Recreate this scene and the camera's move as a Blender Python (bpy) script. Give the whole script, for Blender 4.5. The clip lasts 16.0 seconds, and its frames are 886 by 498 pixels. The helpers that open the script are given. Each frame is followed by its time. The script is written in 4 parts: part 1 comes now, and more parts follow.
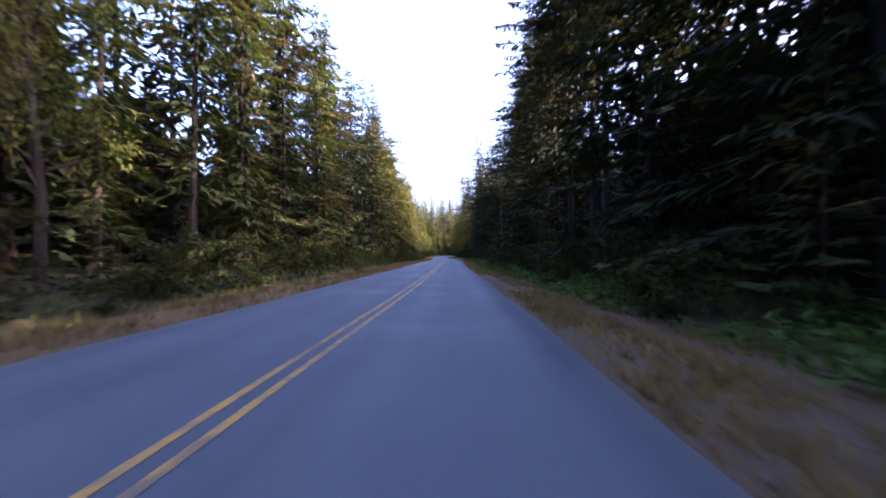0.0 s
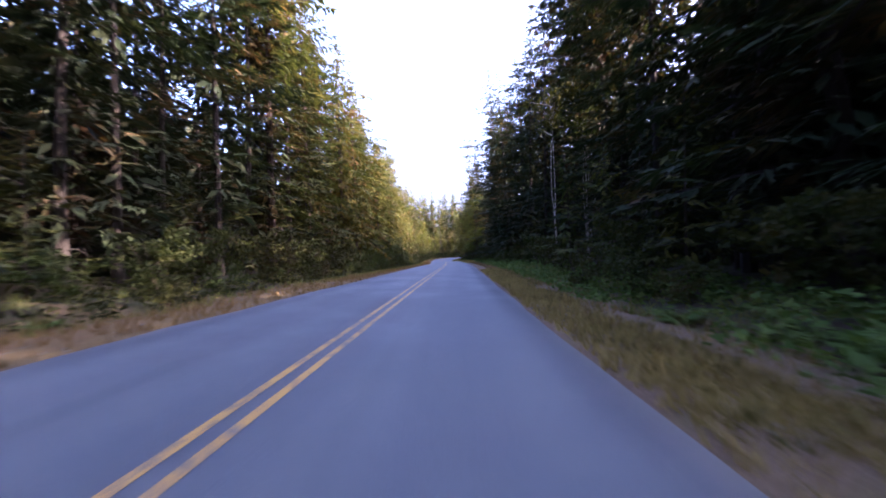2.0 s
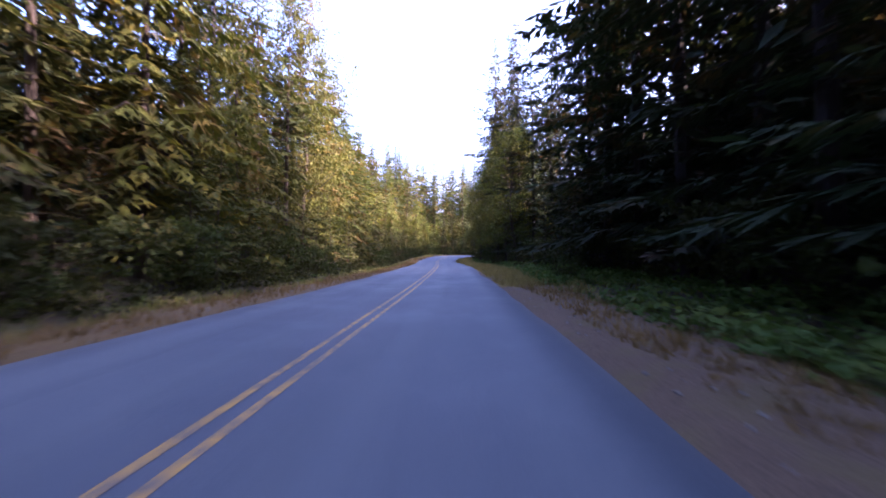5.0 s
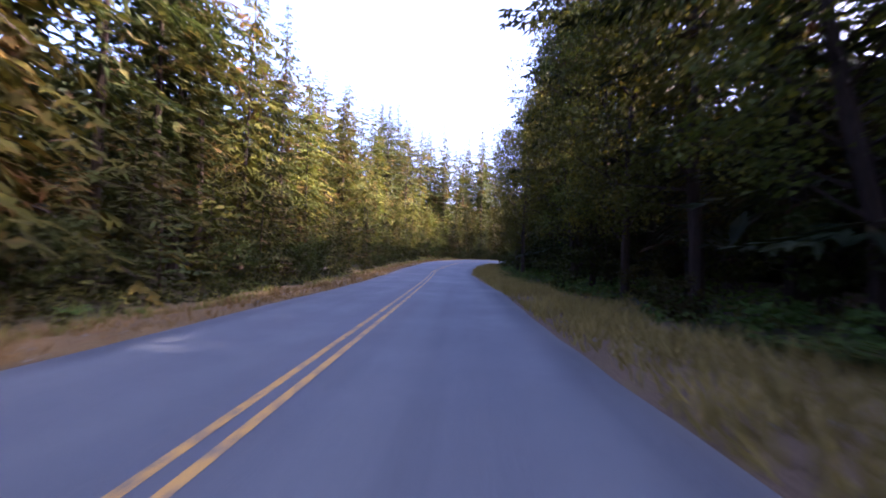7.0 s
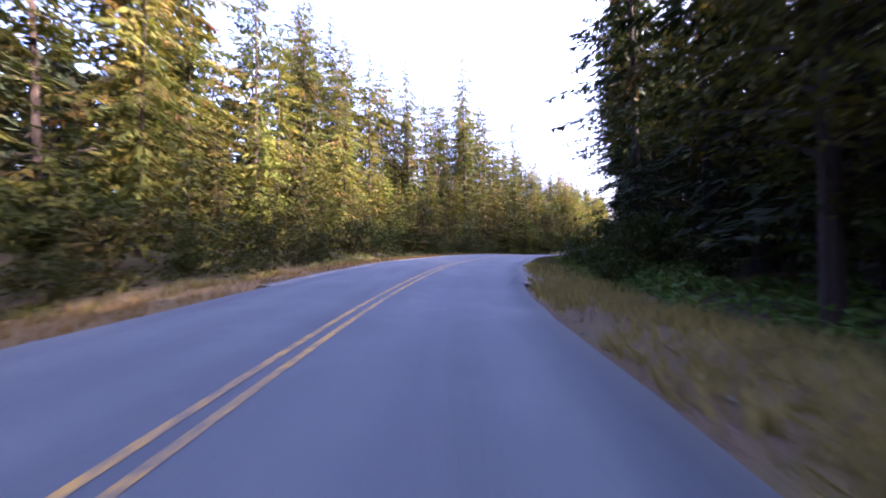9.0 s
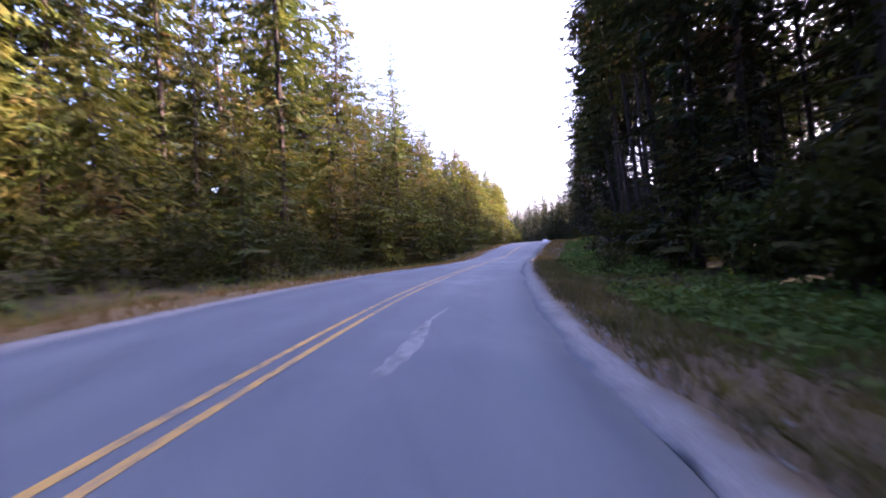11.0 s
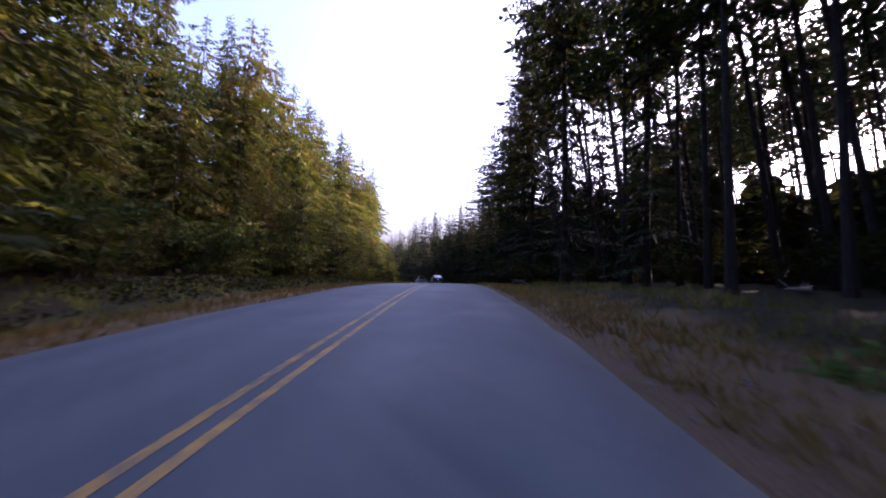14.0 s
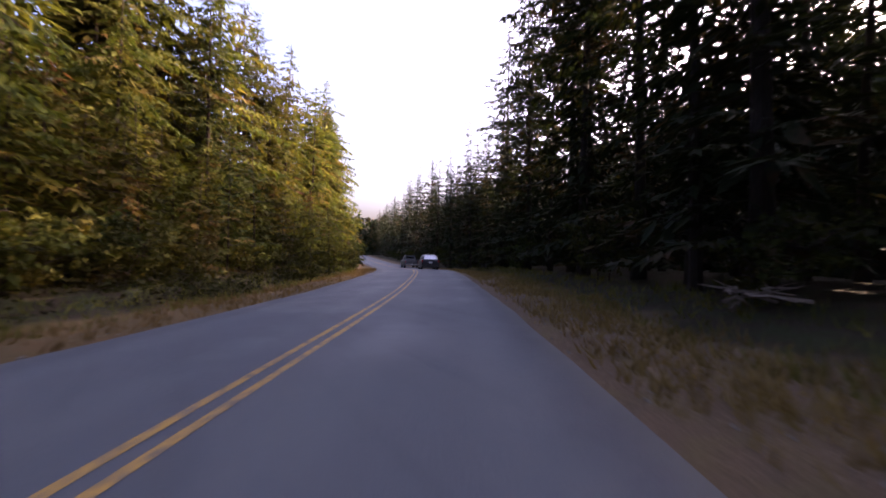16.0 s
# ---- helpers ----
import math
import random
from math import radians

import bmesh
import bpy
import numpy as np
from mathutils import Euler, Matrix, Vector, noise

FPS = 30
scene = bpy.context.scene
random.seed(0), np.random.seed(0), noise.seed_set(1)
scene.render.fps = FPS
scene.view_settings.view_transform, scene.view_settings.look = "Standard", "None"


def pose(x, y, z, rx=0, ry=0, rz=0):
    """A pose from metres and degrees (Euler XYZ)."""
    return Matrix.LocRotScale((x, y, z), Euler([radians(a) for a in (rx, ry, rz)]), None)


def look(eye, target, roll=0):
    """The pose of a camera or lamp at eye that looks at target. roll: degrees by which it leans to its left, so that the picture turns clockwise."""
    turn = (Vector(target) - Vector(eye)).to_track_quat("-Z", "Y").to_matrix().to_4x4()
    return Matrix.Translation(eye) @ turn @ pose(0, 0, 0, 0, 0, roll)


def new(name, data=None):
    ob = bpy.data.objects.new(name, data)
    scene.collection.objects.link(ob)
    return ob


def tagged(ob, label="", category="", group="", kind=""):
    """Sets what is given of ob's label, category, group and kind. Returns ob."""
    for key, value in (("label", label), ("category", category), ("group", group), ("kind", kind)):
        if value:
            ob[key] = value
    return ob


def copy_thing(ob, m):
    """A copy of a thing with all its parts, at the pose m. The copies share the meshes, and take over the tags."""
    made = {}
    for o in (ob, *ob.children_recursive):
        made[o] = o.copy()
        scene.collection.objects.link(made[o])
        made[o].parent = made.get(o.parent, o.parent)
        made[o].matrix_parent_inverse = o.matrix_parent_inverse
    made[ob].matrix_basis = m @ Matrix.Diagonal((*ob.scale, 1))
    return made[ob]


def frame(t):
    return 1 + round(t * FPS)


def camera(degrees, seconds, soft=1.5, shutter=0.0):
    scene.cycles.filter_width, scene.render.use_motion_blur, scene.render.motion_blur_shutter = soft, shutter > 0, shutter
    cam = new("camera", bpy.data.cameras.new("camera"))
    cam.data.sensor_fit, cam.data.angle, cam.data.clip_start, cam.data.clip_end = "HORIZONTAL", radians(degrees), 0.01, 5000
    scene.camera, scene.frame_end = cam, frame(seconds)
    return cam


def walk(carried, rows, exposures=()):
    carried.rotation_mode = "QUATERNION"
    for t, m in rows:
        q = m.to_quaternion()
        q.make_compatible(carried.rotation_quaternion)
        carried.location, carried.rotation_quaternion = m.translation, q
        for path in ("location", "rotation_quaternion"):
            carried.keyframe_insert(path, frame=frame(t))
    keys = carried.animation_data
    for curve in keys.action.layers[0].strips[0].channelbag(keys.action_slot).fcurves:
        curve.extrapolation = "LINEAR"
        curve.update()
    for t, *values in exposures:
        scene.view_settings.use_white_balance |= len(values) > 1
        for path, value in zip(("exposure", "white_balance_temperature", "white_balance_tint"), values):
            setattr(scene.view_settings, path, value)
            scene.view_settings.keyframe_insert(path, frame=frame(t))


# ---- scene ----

# ---- camera ----
cam = camera(100.0, 16.0, soft=1.8, shutter=0.22)
EYE = 1.215
PATH = [  # seconds, x, y, z, yaw, pitch, roll
    (0.0, -0.08, 0.0, 0.36, -0.49, 1.02, 0.17), (0.5, 0.37, 8.92, 0.34, -0.04, 1.0, 0.66), (1.0, 0.7, 17.81, 0.31, 0.36, 1.18, 1.06),
    (1.5, 0.97, 26.63, 0.29, 0.55, 1.41, 1.54), (2.0, 1.27, 35.38, 0.29, 0.44, 1.37, 2.29), (2.5, 1.54, 44.08, 0.29, 0.41, 1.73, 3.04),
    (3.0, 1.89, 52.72, 0.36, 0.53, 2.18, 2.28), (3.5, 2.205, 61.35, 0.45, 0.73, 1.8, 1.43), (4.0, 2.48, 70.0, 0.5, 0.99, 1.35, 0.7),
    (4.5, 2.7, 78.66, 0.52, 1.32, 1.03, 0.12), (5.0, 2.85, 87.33, 0.52, 1.69, 0.8, -0.34), (5.5, 2.95, 96.04, 0.53, 2.08, 0.59, -0.75),
    (6.0, 2.91, 104.79, 0.5, 2.43, 0.81, -1.14), (6.5, 2.8, 113.47, 0.49, 3.13, 0.78, -1.39), (7.0, 2.75, 122.073, 0.52, 3.83, 1.27, -1.81),
    (7.5, 2.48, 130.676, 0.52, 4.11, 1.51, -1.54), (8.0, 2.25, 139.273, 0.41, 4.29, 1.04, -0.97), (8.5, 1.76, 147.91, 0.36, 2.69, 0.75, -0.28),
    (9.0, 1.59, 156.63, 0.44, -0.26, 0.58, 0.65), (9.5, 2.25, 165.39, 0.69, -4.02, 0.43, 1.73), (10.0, 3.92, 174.07, 0.98, -8.22, 0.32, 2.81),
    (10.5, 6.29, 182.61, 1.15, -12.61, 0.36, 3.56), (11.0, 9.0, 191.06, 1.19, -17.45, -0.1, 2.12), (11.5, 12.63, 199.17, 1.21, -21.31, -0.56, 1.51),
    (12.0, 16.4, 207.1, 1.11, -25.78, -0.09, 2.1), (12.5, 20.72, 214.61, 1.07, -29.63, 1.84, 0.39), (13.0, 25.318, 221.737, 1.15, -32.73, 3.31, -1.42),
    (13.5, 30.127, 228.477, 1.47, -34.41, 3.97, -1.68), (14.0, 35.181, 234.765, 2.25, -35.21, 4.54, -2.39), (14.5, 39.89, 240.97, 2.7, -35.25, 4.65, -2.99),
    (15.0, 44.52, 246.94, 2.99, -34.84, 3.33, -2.3), (15.5, 49.02, 252.81, 3.08, -34.42, 1.85, -1.68), (16.0, 53.35, 258.7, 3.08, -34.1, 0.49, -1.42),
]
walk(cam, [(t, pose(x, y, z + EYE, 90 + p, r, w)) for t, x, y, z, w, p, r in PATH],
     exposures=[(0.0, 3.42, 4950, 36), (1.2, 3.27, 4900, 37), (2.2, 3.82, 5000, 41), (3.0, 3.67, 4950, 40), (5.5, 3.57, 4900, 45), (6.5, 3.22, 5100, 43),
                (7.5, 3.42, 5000, 43), (10.5, 3.8, 5240, 45), (11.3, 3.45, 5200, 44), (12.0, 3.37, 5100, 43), (12.5, 3.02, 5000, 42), (13.0, 3.22, 5250, 44), (14.0, 2.42, 5150, 43), (14.6, 2.37, 5350, 43), (15.3, 2.47, 5700, 42), (16.0, 2.47, 5900, 41)])

# ---- sky and sun ----
SUN_AZIMUTH, SUN_HEIGHT = 102.0, 27.5  # degrees from +y towards +x; above the horizon
world = bpy.data.worlds.new("sky")
scene.world = world
world.use_nodes = True
sky = world.node_tree.nodes.new("ShaderNodeTexSky")
sky.sky_type, sky.sun_disc = "NISHITA", False
sky.sun_elevation, sky.sun_rotation = radians(SUN_HEIGHT), radians(SUN_AZIMUTH)
sky.air_density, sky.dust_density, sky.ozone_density = 1.0, 10.0, 0.0
world.node_tree.links.new(sky.outputs[0], world.node_tree.nodes["Background"].inputs[0])
world.node_tree.nodes["Background"].inputs[1].default_value = 0.14
sun = new("sun", bpy.data.lights.new("sun", "SUN"))
sun.data.energy, sun.data.angle, sun.data.color = 5.0, radians(0.6), (1.0, 0.77, 0.45)
az, el = radians(SUN_AZIMUTH), radians(SUN_HEIGHT)
sun.matrix_world = look((150 * math.sin(az), 150 * math.cos(az), 150 * math.tan(el)), (0, 0, 0))


# ---- materials ----
class Nodes:
    """Short hand for building a node material."""

    def __init__(self, name):
        self.mat = bpy.data.materials.new(name)
        self.mat.use_nodes = True
        self.tree = self.mat.node_tree
        self.tree.nodes.clear()
        self.out = self.add("ShaderNodeOutputMaterial")

    def add(self, kind, **values):
        node = self.tree.nodes.new(kind)
        for key, value in values.items():
            node.inputs[key].default_value = value
        return node

    def link(self, a, b):
        self.tree.links.new(a, b)

    def noise(self, scale, detail=4.0, rough=0.6, stretch=None):
        coord = self.add("ShaderNodeNewGeometry").outputs["Position"]
        if stretch:
            mapping = self.add("ShaderNodeMapping", Scale=stretch)
            self.link(coord, mapping.inputs["Vector"])
            coord = mapping.outputs[0]
        node = self.add("ShaderNodeTexNoise", Scale=scale, Detail=detail, Roughness=rough)
        self.link(coord, node.inputs["Vector"])
        return node.outputs["Fac"]

    def ramp(self, fac, *stops):
        node = self.add("ShaderNodeValToRGB")
        while len(node.color_ramp.elements) < len(stops):
            node.color_ramp.elements.new(0.5)
        for item, (place, colour) in zip(node.color_ramp.elements, stops):
            item.position, item.color = place, (*colour, 1)
        self.link(fac, node.inputs[0])
        return node.outputs[0]

    def mix(self, fac, a, b, blend="MIX"):
        node = self.tree.nodes.new("ShaderNodeMix")
        node.data_type, node.blend_type = "RGBA", blend
        for value, slot in ((fac, node.inputs[0]), (a, node.inputs[6]), (b, node.inputs[7])):
            if isinstance(value, (int, float)):
                slot.default_value = value
            elif isinstance(value, tuple):
                slot.default_value = (*value, 1)
            else:
                self.link(value, slot)
        return node.outputs[2]

    def math(self, op, a, b=0.0):
        node = self.tree.nodes.new("ShaderNodeMath")
        node.operation = op
        for value, slot in ((a, node.inputs[0]), (b, node.inputs[1])):
            if isinstance(value, (int, float)):
                slot.default_value = value
            else:
                self.link(value, slot)
        return node.outputs[0]

    def span(self, value, lo, hi, a=0.0, b=1.0):
        node = self.add("ShaderNodeMapRange")
        node.interpolation_type = "SMOOTHSTEP"
        for key, v in (("From Min", lo), ("From Max", hi), ("To Min", a), ("To Max", b)):
            node.inputs[key].default_value = v
        self.link(value, node.inputs["Value"])
        return node.outputs[0]

    def attribute(self, name):
        node = self.tree.nodes.new("ShaderNodeAttribute")
        node.attribute_name = name
        return node.outputs["Fac"]

    def surface(self, colour, rough=0.8, metal=0.0, bump=None, depth=0.01, specular=0.4):
        node = self.add("ShaderNodeBsdfPrincipled", Metallic=metal)
        node.inputs["Specular IOR Level"].default_value = specular
        for value, slot in ((colour, node.inputs["Base Color"]), (rough, node.inputs["Roughness"])):
            if isinstance(value, tuple):
                slot.default_value = (*value, 1)
            elif isinstance(value, (int, float)):
                slot.default_value = value
            else:
                self.link(value, slot)
        if bump is not None:
            relief = self.add("ShaderNodeBump", Strength=1.0, Distance=depth)
            self.link(bump, relief.inputs["Height"])
            self.link(relief.outputs[0], node.inputs["Normal"])
        self.link(node.outputs[0], self.out.inputs[0])
        return self.mat


def leaf_material(name, dark, mid, light, thin=0.35, brown=0.6):
    """Foliage: varied by clump and by tree, with light coming through."""
    n = Nodes(name)
    island = n.add("ShaderNodeNewGeometry").outputs["Random Per Island"]
    tree = n.add("ShaderNodeObjectInfo").outputs["Random"]
    low = tuple(0.25 * a + 0.75 * b for a, b in zip(dark, mid))
    high = tuple(0.85 * a + 0.15 * b for a, b in zip(mid, light))
    colour = n.ramp(island, (0.0, low), (0.5, mid), (1.0, high))
    patch = n.noise(0.6, 3.0)
    colour = n.mix(n.span(patch, 0.48, 0.72, 0.0, 0.75), colour, light)
    colour = n.mix(n.span(n.noise(1.7, 2.0), 0.52, 0.36, 0.0, 0.6), colour, dark)
    rust = n.noise(0.33, 4.0, 0.7)
    colour = n.mix(n.span(rust, 0.51, 0.70, 0.0, brown), colour, (0.13, 0.065, 0.025))
    shift = n.add("ShaderNodeHueSaturation")
    n.link(n.span(tree, 0.0, 1.0, 0.475, 0.515), shift.inputs["Hue"])
    n.link(n.span(tree, 0.0, 1.0, 0.75, 1.25), shift.inputs["Value"])
    n.link(colour, shift.inputs["Color"])
    colour = shift.outputs[0]
    front = n.add("ShaderNodeBsdfPrincipled", Roughness=0.7)
    front.inputs["Specular IOR Level"].default_value = 0.1
    back = n.add("ShaderNodeBsdfTranslucent")
    n.link(colour, front.inputs["Base Color"])
    n.link(n.mix(1.0, colour, (1.0, 1.0, 0.55), "MULTIPLY"), back.inputs["Color"])
    both = n.add("ShaderNodeMixShader", Fac=thin)
    n.link(front.outputs[0], both.inputs[1])
    n.link(back.outputs[0], both.inputs[2])
    n.link(both.outputs[0], n.out.inputs[0])
    return n.mat


def bark_material(name, dark, light, scale=6.0):
    n = Nodes(name)
    grain = n.noise(scale, 6.0, 0.7, (3.0, 3.0, 0.5))
    stain = n.noise(0.8, 3.0)
    colour = n.mix(n.span(stain, 0.35, 0.7, 0.0, 0.5), n.ramp(grain, (0.3, dark), (0.7, light)), dark)
    return n.surface(colour, 0.9, bump=grain, depth=0.03, specular=0.2)


# firs of the right side and deeper rows: shade put into the needle colour
SHADED_FIR = leaf_material("shaded_fir_needles", (0.0080, 0.0125, 0.0065), (0.0170, 0.0250, 0.0105), (0.0340, 0.0390, 0.0140), 0.22, 0.5)
# counterpart for the left side, kept brighter and yellower where the sun falls
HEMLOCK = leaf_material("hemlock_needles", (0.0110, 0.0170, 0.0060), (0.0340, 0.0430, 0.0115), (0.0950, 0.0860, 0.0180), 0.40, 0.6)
CEDAR = leaf_material("cedar_sprays", (0.0185, 0.0269, 0.0067), (0.0588, 0.0672, 0.0101), (0.1500, 0.1180, 0.0150), 0.45, 0.7)
PINE = leaf_material("pine_needles", (0.0143, 0.0230, 0.0103), (0.0287, 0.0402, 0.0161), (0.0517, 0.0574, 0.0201), 0.25)
BROAD = leaf_material("broad_leaves", (0.0202, 0.0302, 0.0063), (0.0588, 0.0672, 0.0101), (0.1596, 0.1344, 0.0134), 0.32, 0.4)
SHRUB = leaf_material("shrub_leaves", (0.0135, 0.0197, 0.0050), (0.0270, 0.0349, 0.0079), (0.0551, 0.0591, 0.0119), 0.4, 0.2)
FERN = leaf_material("fern_fronds", (0.028, 0.052, 0.012), (0.058, 0.095, 0.02), (0.12, 0.145, 0.03), 0.4, 0.15)
DRY_GRASS = leaf_material("dry_grass", (0.1000, 0.0720, 0.0250), (0.1750, 0.1290, 0.0440), (0.2650, 0.1930, 0.0670), 0.3, 0.3)
OLIVE_GRASS = leaf_material("olive_grass", (0.070, 0.066, 0.030), (0.130, 0.122, 0.056), (0.205, 0.182, 0.088), 0.3, 0.1)
GREEN_GRASS = leaf_material("green_grass", (0.0480, 0.0560, 0.0120), (0.0980, 0.0980, 0.0240), (0.1900, 0.1600, 0.0400), 0.35, 0.25)
BARK = bark_material("conifer_bark", (0.0150, 0.0105, 0.0080), (0.0460, 0.0315, 0.0230))
DARK_BARK = bark_material("dark_bark", (0.0100, 0.0080, 0.0066), (0.0360, 0.0275, 0.0220))
PALE_BARK = bark_material("birch_bark", (0.14, 0.11, 0.09), (0.42, 0.37, 0.32), 4.0)


def asphalt_material():
    n = Nodes("asphalt")
    lat = n.attribute("lat")
    grit = n.noise(90.0, 2.0, 0.7)
    blotch = n.noise(0.35, 5.0, 0.65)
    streak = n.noise(1.0, 4.0, 0.6, (2.2, 0.06, 1.0))
    colour = n.ramp(grit, (0.3, (0.0375, 0.0451, 0.0549)), (0.72, (0.0789, 0.0919, 0.1062)))
    colour = n.mix(n.span(blotch, 0.4, 0.7, 0.0, 0.5), colour, (0.0865, 0.1004, 0.1107))
    colour = n.mix(n.span(streak, 0.45, 0.75, 0.0, 0.45), colour, (0.0414, 0.0493, 0.0567))
    # paler worn wheel tracks, darker oil line between them
    side = n.math("ABSOLUTE", lat)
    track = n.math("ABSOLUTE", n.math("SUBTRACT", n.math("ABSOLUTE", n.math("SUBTRACT", side, 1.7)), 0.78))
    colour = n.mix(n.span(track, 0.1, 0.5, 0.3, 0.0), colour, (0.0865, 0.0996, 0.1062))
    edge = n.math("ADD", side, n.math("MULTIPLY", blotch, 0.5))
    colour = n.mix(n.span(edge, 3.3, 3.65, 0.0, 0.7), colour, (0.0977, 0.1021, 0.0973))
    rough = n.span(blotch, 0.3, 0.7, 0.62, 0.85)
    return n.surface(colour, rough, bump=grit, depth=0.004, specular=0.35)


def yellow_material():
    n = Nodes("yellow_line_paint")
    wear = n.noise(7.0, 6.0, 0.75)
    long_wear = n.noise(0.5, 3.0)
    colour = n.mix(n.span(n.math("ADD", wear, n.math("MULTIPLY", long_wear, 0.35)), 0.58, 0.80, 0.0, 0.85), (0.3500, 0.2050, 0.0380), (0.0666, 0.0700, 0.0720))
    return n.surface(colour, 0.7, bump=wear, depth=0.003)


def ground_material():
    n = Nodes("forest_ground")
    lat = n.attribute("lat")
    warp = n.noise(0.45, 4.0)
    fine = n.noise(9.0, 6.0, 0.75)
    mid = n.noise(1.6, 4.0)
    shifted = n.math("ADD", lat, n.math("MULTIPLY", n.math("SUBTRACT", warp, 0.5), 4.0))
    forest = n.ramp(fine, (0.3, (0.0133, 0.0096, 0.0059)), (0.75, (0.0460, 0.0330, 0.0185)))
    forest = n.mix(n.span(mid, 0.42, 0.62, 0.0, 0.75), forest, (0.0230, 0.0330, 0.0104))
    straw = n.ramp(fine, (0.25, (0.0550, 0.0370, 0.0160)), (0.75, (0.1500, 0.1050, 0.0440)))
    straw = n.mix(n.span(mid, 0.5, 0.72, 0.0, 0.6), straw, (0.1110, 0.0592, 0.0259))
    gravel = n.ramp(n.noise(28.0, 3.0, 0.8), (0.3, (0.050, 0.035, 0.022)), (0.72, (0.165, 0.118, 0.074)))
    gravel = n.mix(n.span(mid, 0.45, 0.7, 0.0, 0.6), gravel, (0.110, 0.090, 0.036))
    colour = n.mix(n.span(shifted, -7.9, -6.3), forest, straw)
    colour = n.mix(n.span(shifted, -1.0, 1.0), colour, gravel)
    colour = n.mix(n.span(shifted, 6.2, 7.8), colour, forest)
    height = n.math("ADD", fine, n.math("MULTIPLY", mid, 1.5))
    return n.surface(colour, 0.95, bump=height, depth=0.06, specular=0.15)


def gravel_material(name="pale_gravel", thinning=False):
    n = Nodes(name)
    fine = n.noise(30.0, 4.0, 0.8)
    mid = n.noise(1.2, 4.0)
    colour = n.ramp(fine, (0.3, (0.0850, 0.0830, 0.0810)), (0.7, (0.2250, 0.2190, 0.2130)))
    colour = n.mix(n.span(mid, 0.4, 0.7, 0.0, 0.6), colour, (0.0888, 0.0866, 0.0851))
    if thinning:  # scattered more and more thinly towards the lane
        out = n.math("ADD", n.math("ABSOLUTE", n.attribute("lat")), n.math("MULTIPLY", n.math("SUBTRACT", n.noise(2.6, 5.0, 0.7), 0.5), 0.5))
        out = n.math("ADD", out, n.math("MULTIPLY", n.math("SUBTRACT", fine, 0.5), 0.3))
        colour = n.mix(n.span(out, 3.16, 3.42), (0.074, 0.086, 0.098), colour)
        colour = n.mix(n.span(out, 3.5, 3.85), colour, (0.085, 0.064, 0.036))
    return n.surface(colour, 0.95, bump=fine, depth=0.015, specular=0.2)


def plain_material(name, colour, rough=0.5, metal=0.0, specular=0.5):
    n = Nodes(name)
    dirt = n.noise(3.0, 4.0)
    dull = tuple(c * 0.8 + 0.01 for c in colour)
    return n.surface(n.mix(n.span(dirt, 0.4, 0.7), colour, dull), rough, metal, specular=specular)


ASPHALT, YELLOW, GROUND, GRAVEL = asphalt_material(), yellow_material(), ground_material(), gravel_material()
DEAD_WOOD = bark_material("weathered_wood", (0.10, 0.075, 0.055), (0.30, 0.24, 0.19), 8.0)
TAR = plain_material("tar_seal", (0.018, 0.018, 0.02), 0.6)


def dust_material():
    n = Nodes("pale_dust")
    veil = n.math("ADD", n.noise(5.0, 5.0, 0.75), n.math("MULTIPLY", n.noise(1.1, 2.0), 0.5))
    colour = n.mix(n.span(veil, 0.5, 0.95), (0.075, 0.077, 0.082), (0.19, 0.187, 0.185))
    return n.surface(colour, 0.9, bump=veil, depth=0.003, specular=0.2)


DUST = dust_material()
GRAVEL_EDGE = gravel_material("scattered_gravel", True)


# ---- the line of the road ----
def spline(points, step=1.0):
    """Points every metre or so along a smooth curve through the stations."""
    p = np.array(points, float)
    p = np.vstack([2 * p[0] - p[1], p, 2 * p[-1] - p[-2]])
    rows = []
    for i in range(1, len(p) - 2):
        count = max(2, int(round(np.linalg.norm(p[i + 1, :2] - p[i, :2]) / step)))
        for k in range(count):
            t = k / count
            a, b, c, d = p[i - 1], p[i], p[i + 1], p[i + 2]
            rows.append(0.5 * (2 * b + (c - a) * t + (2 * a - 5 * b + 4 * c - d) * t * t + (3 * b - a - 3 * c + d) * t ** 3))
    rows.append(p[-2])
    return np.array(rows)


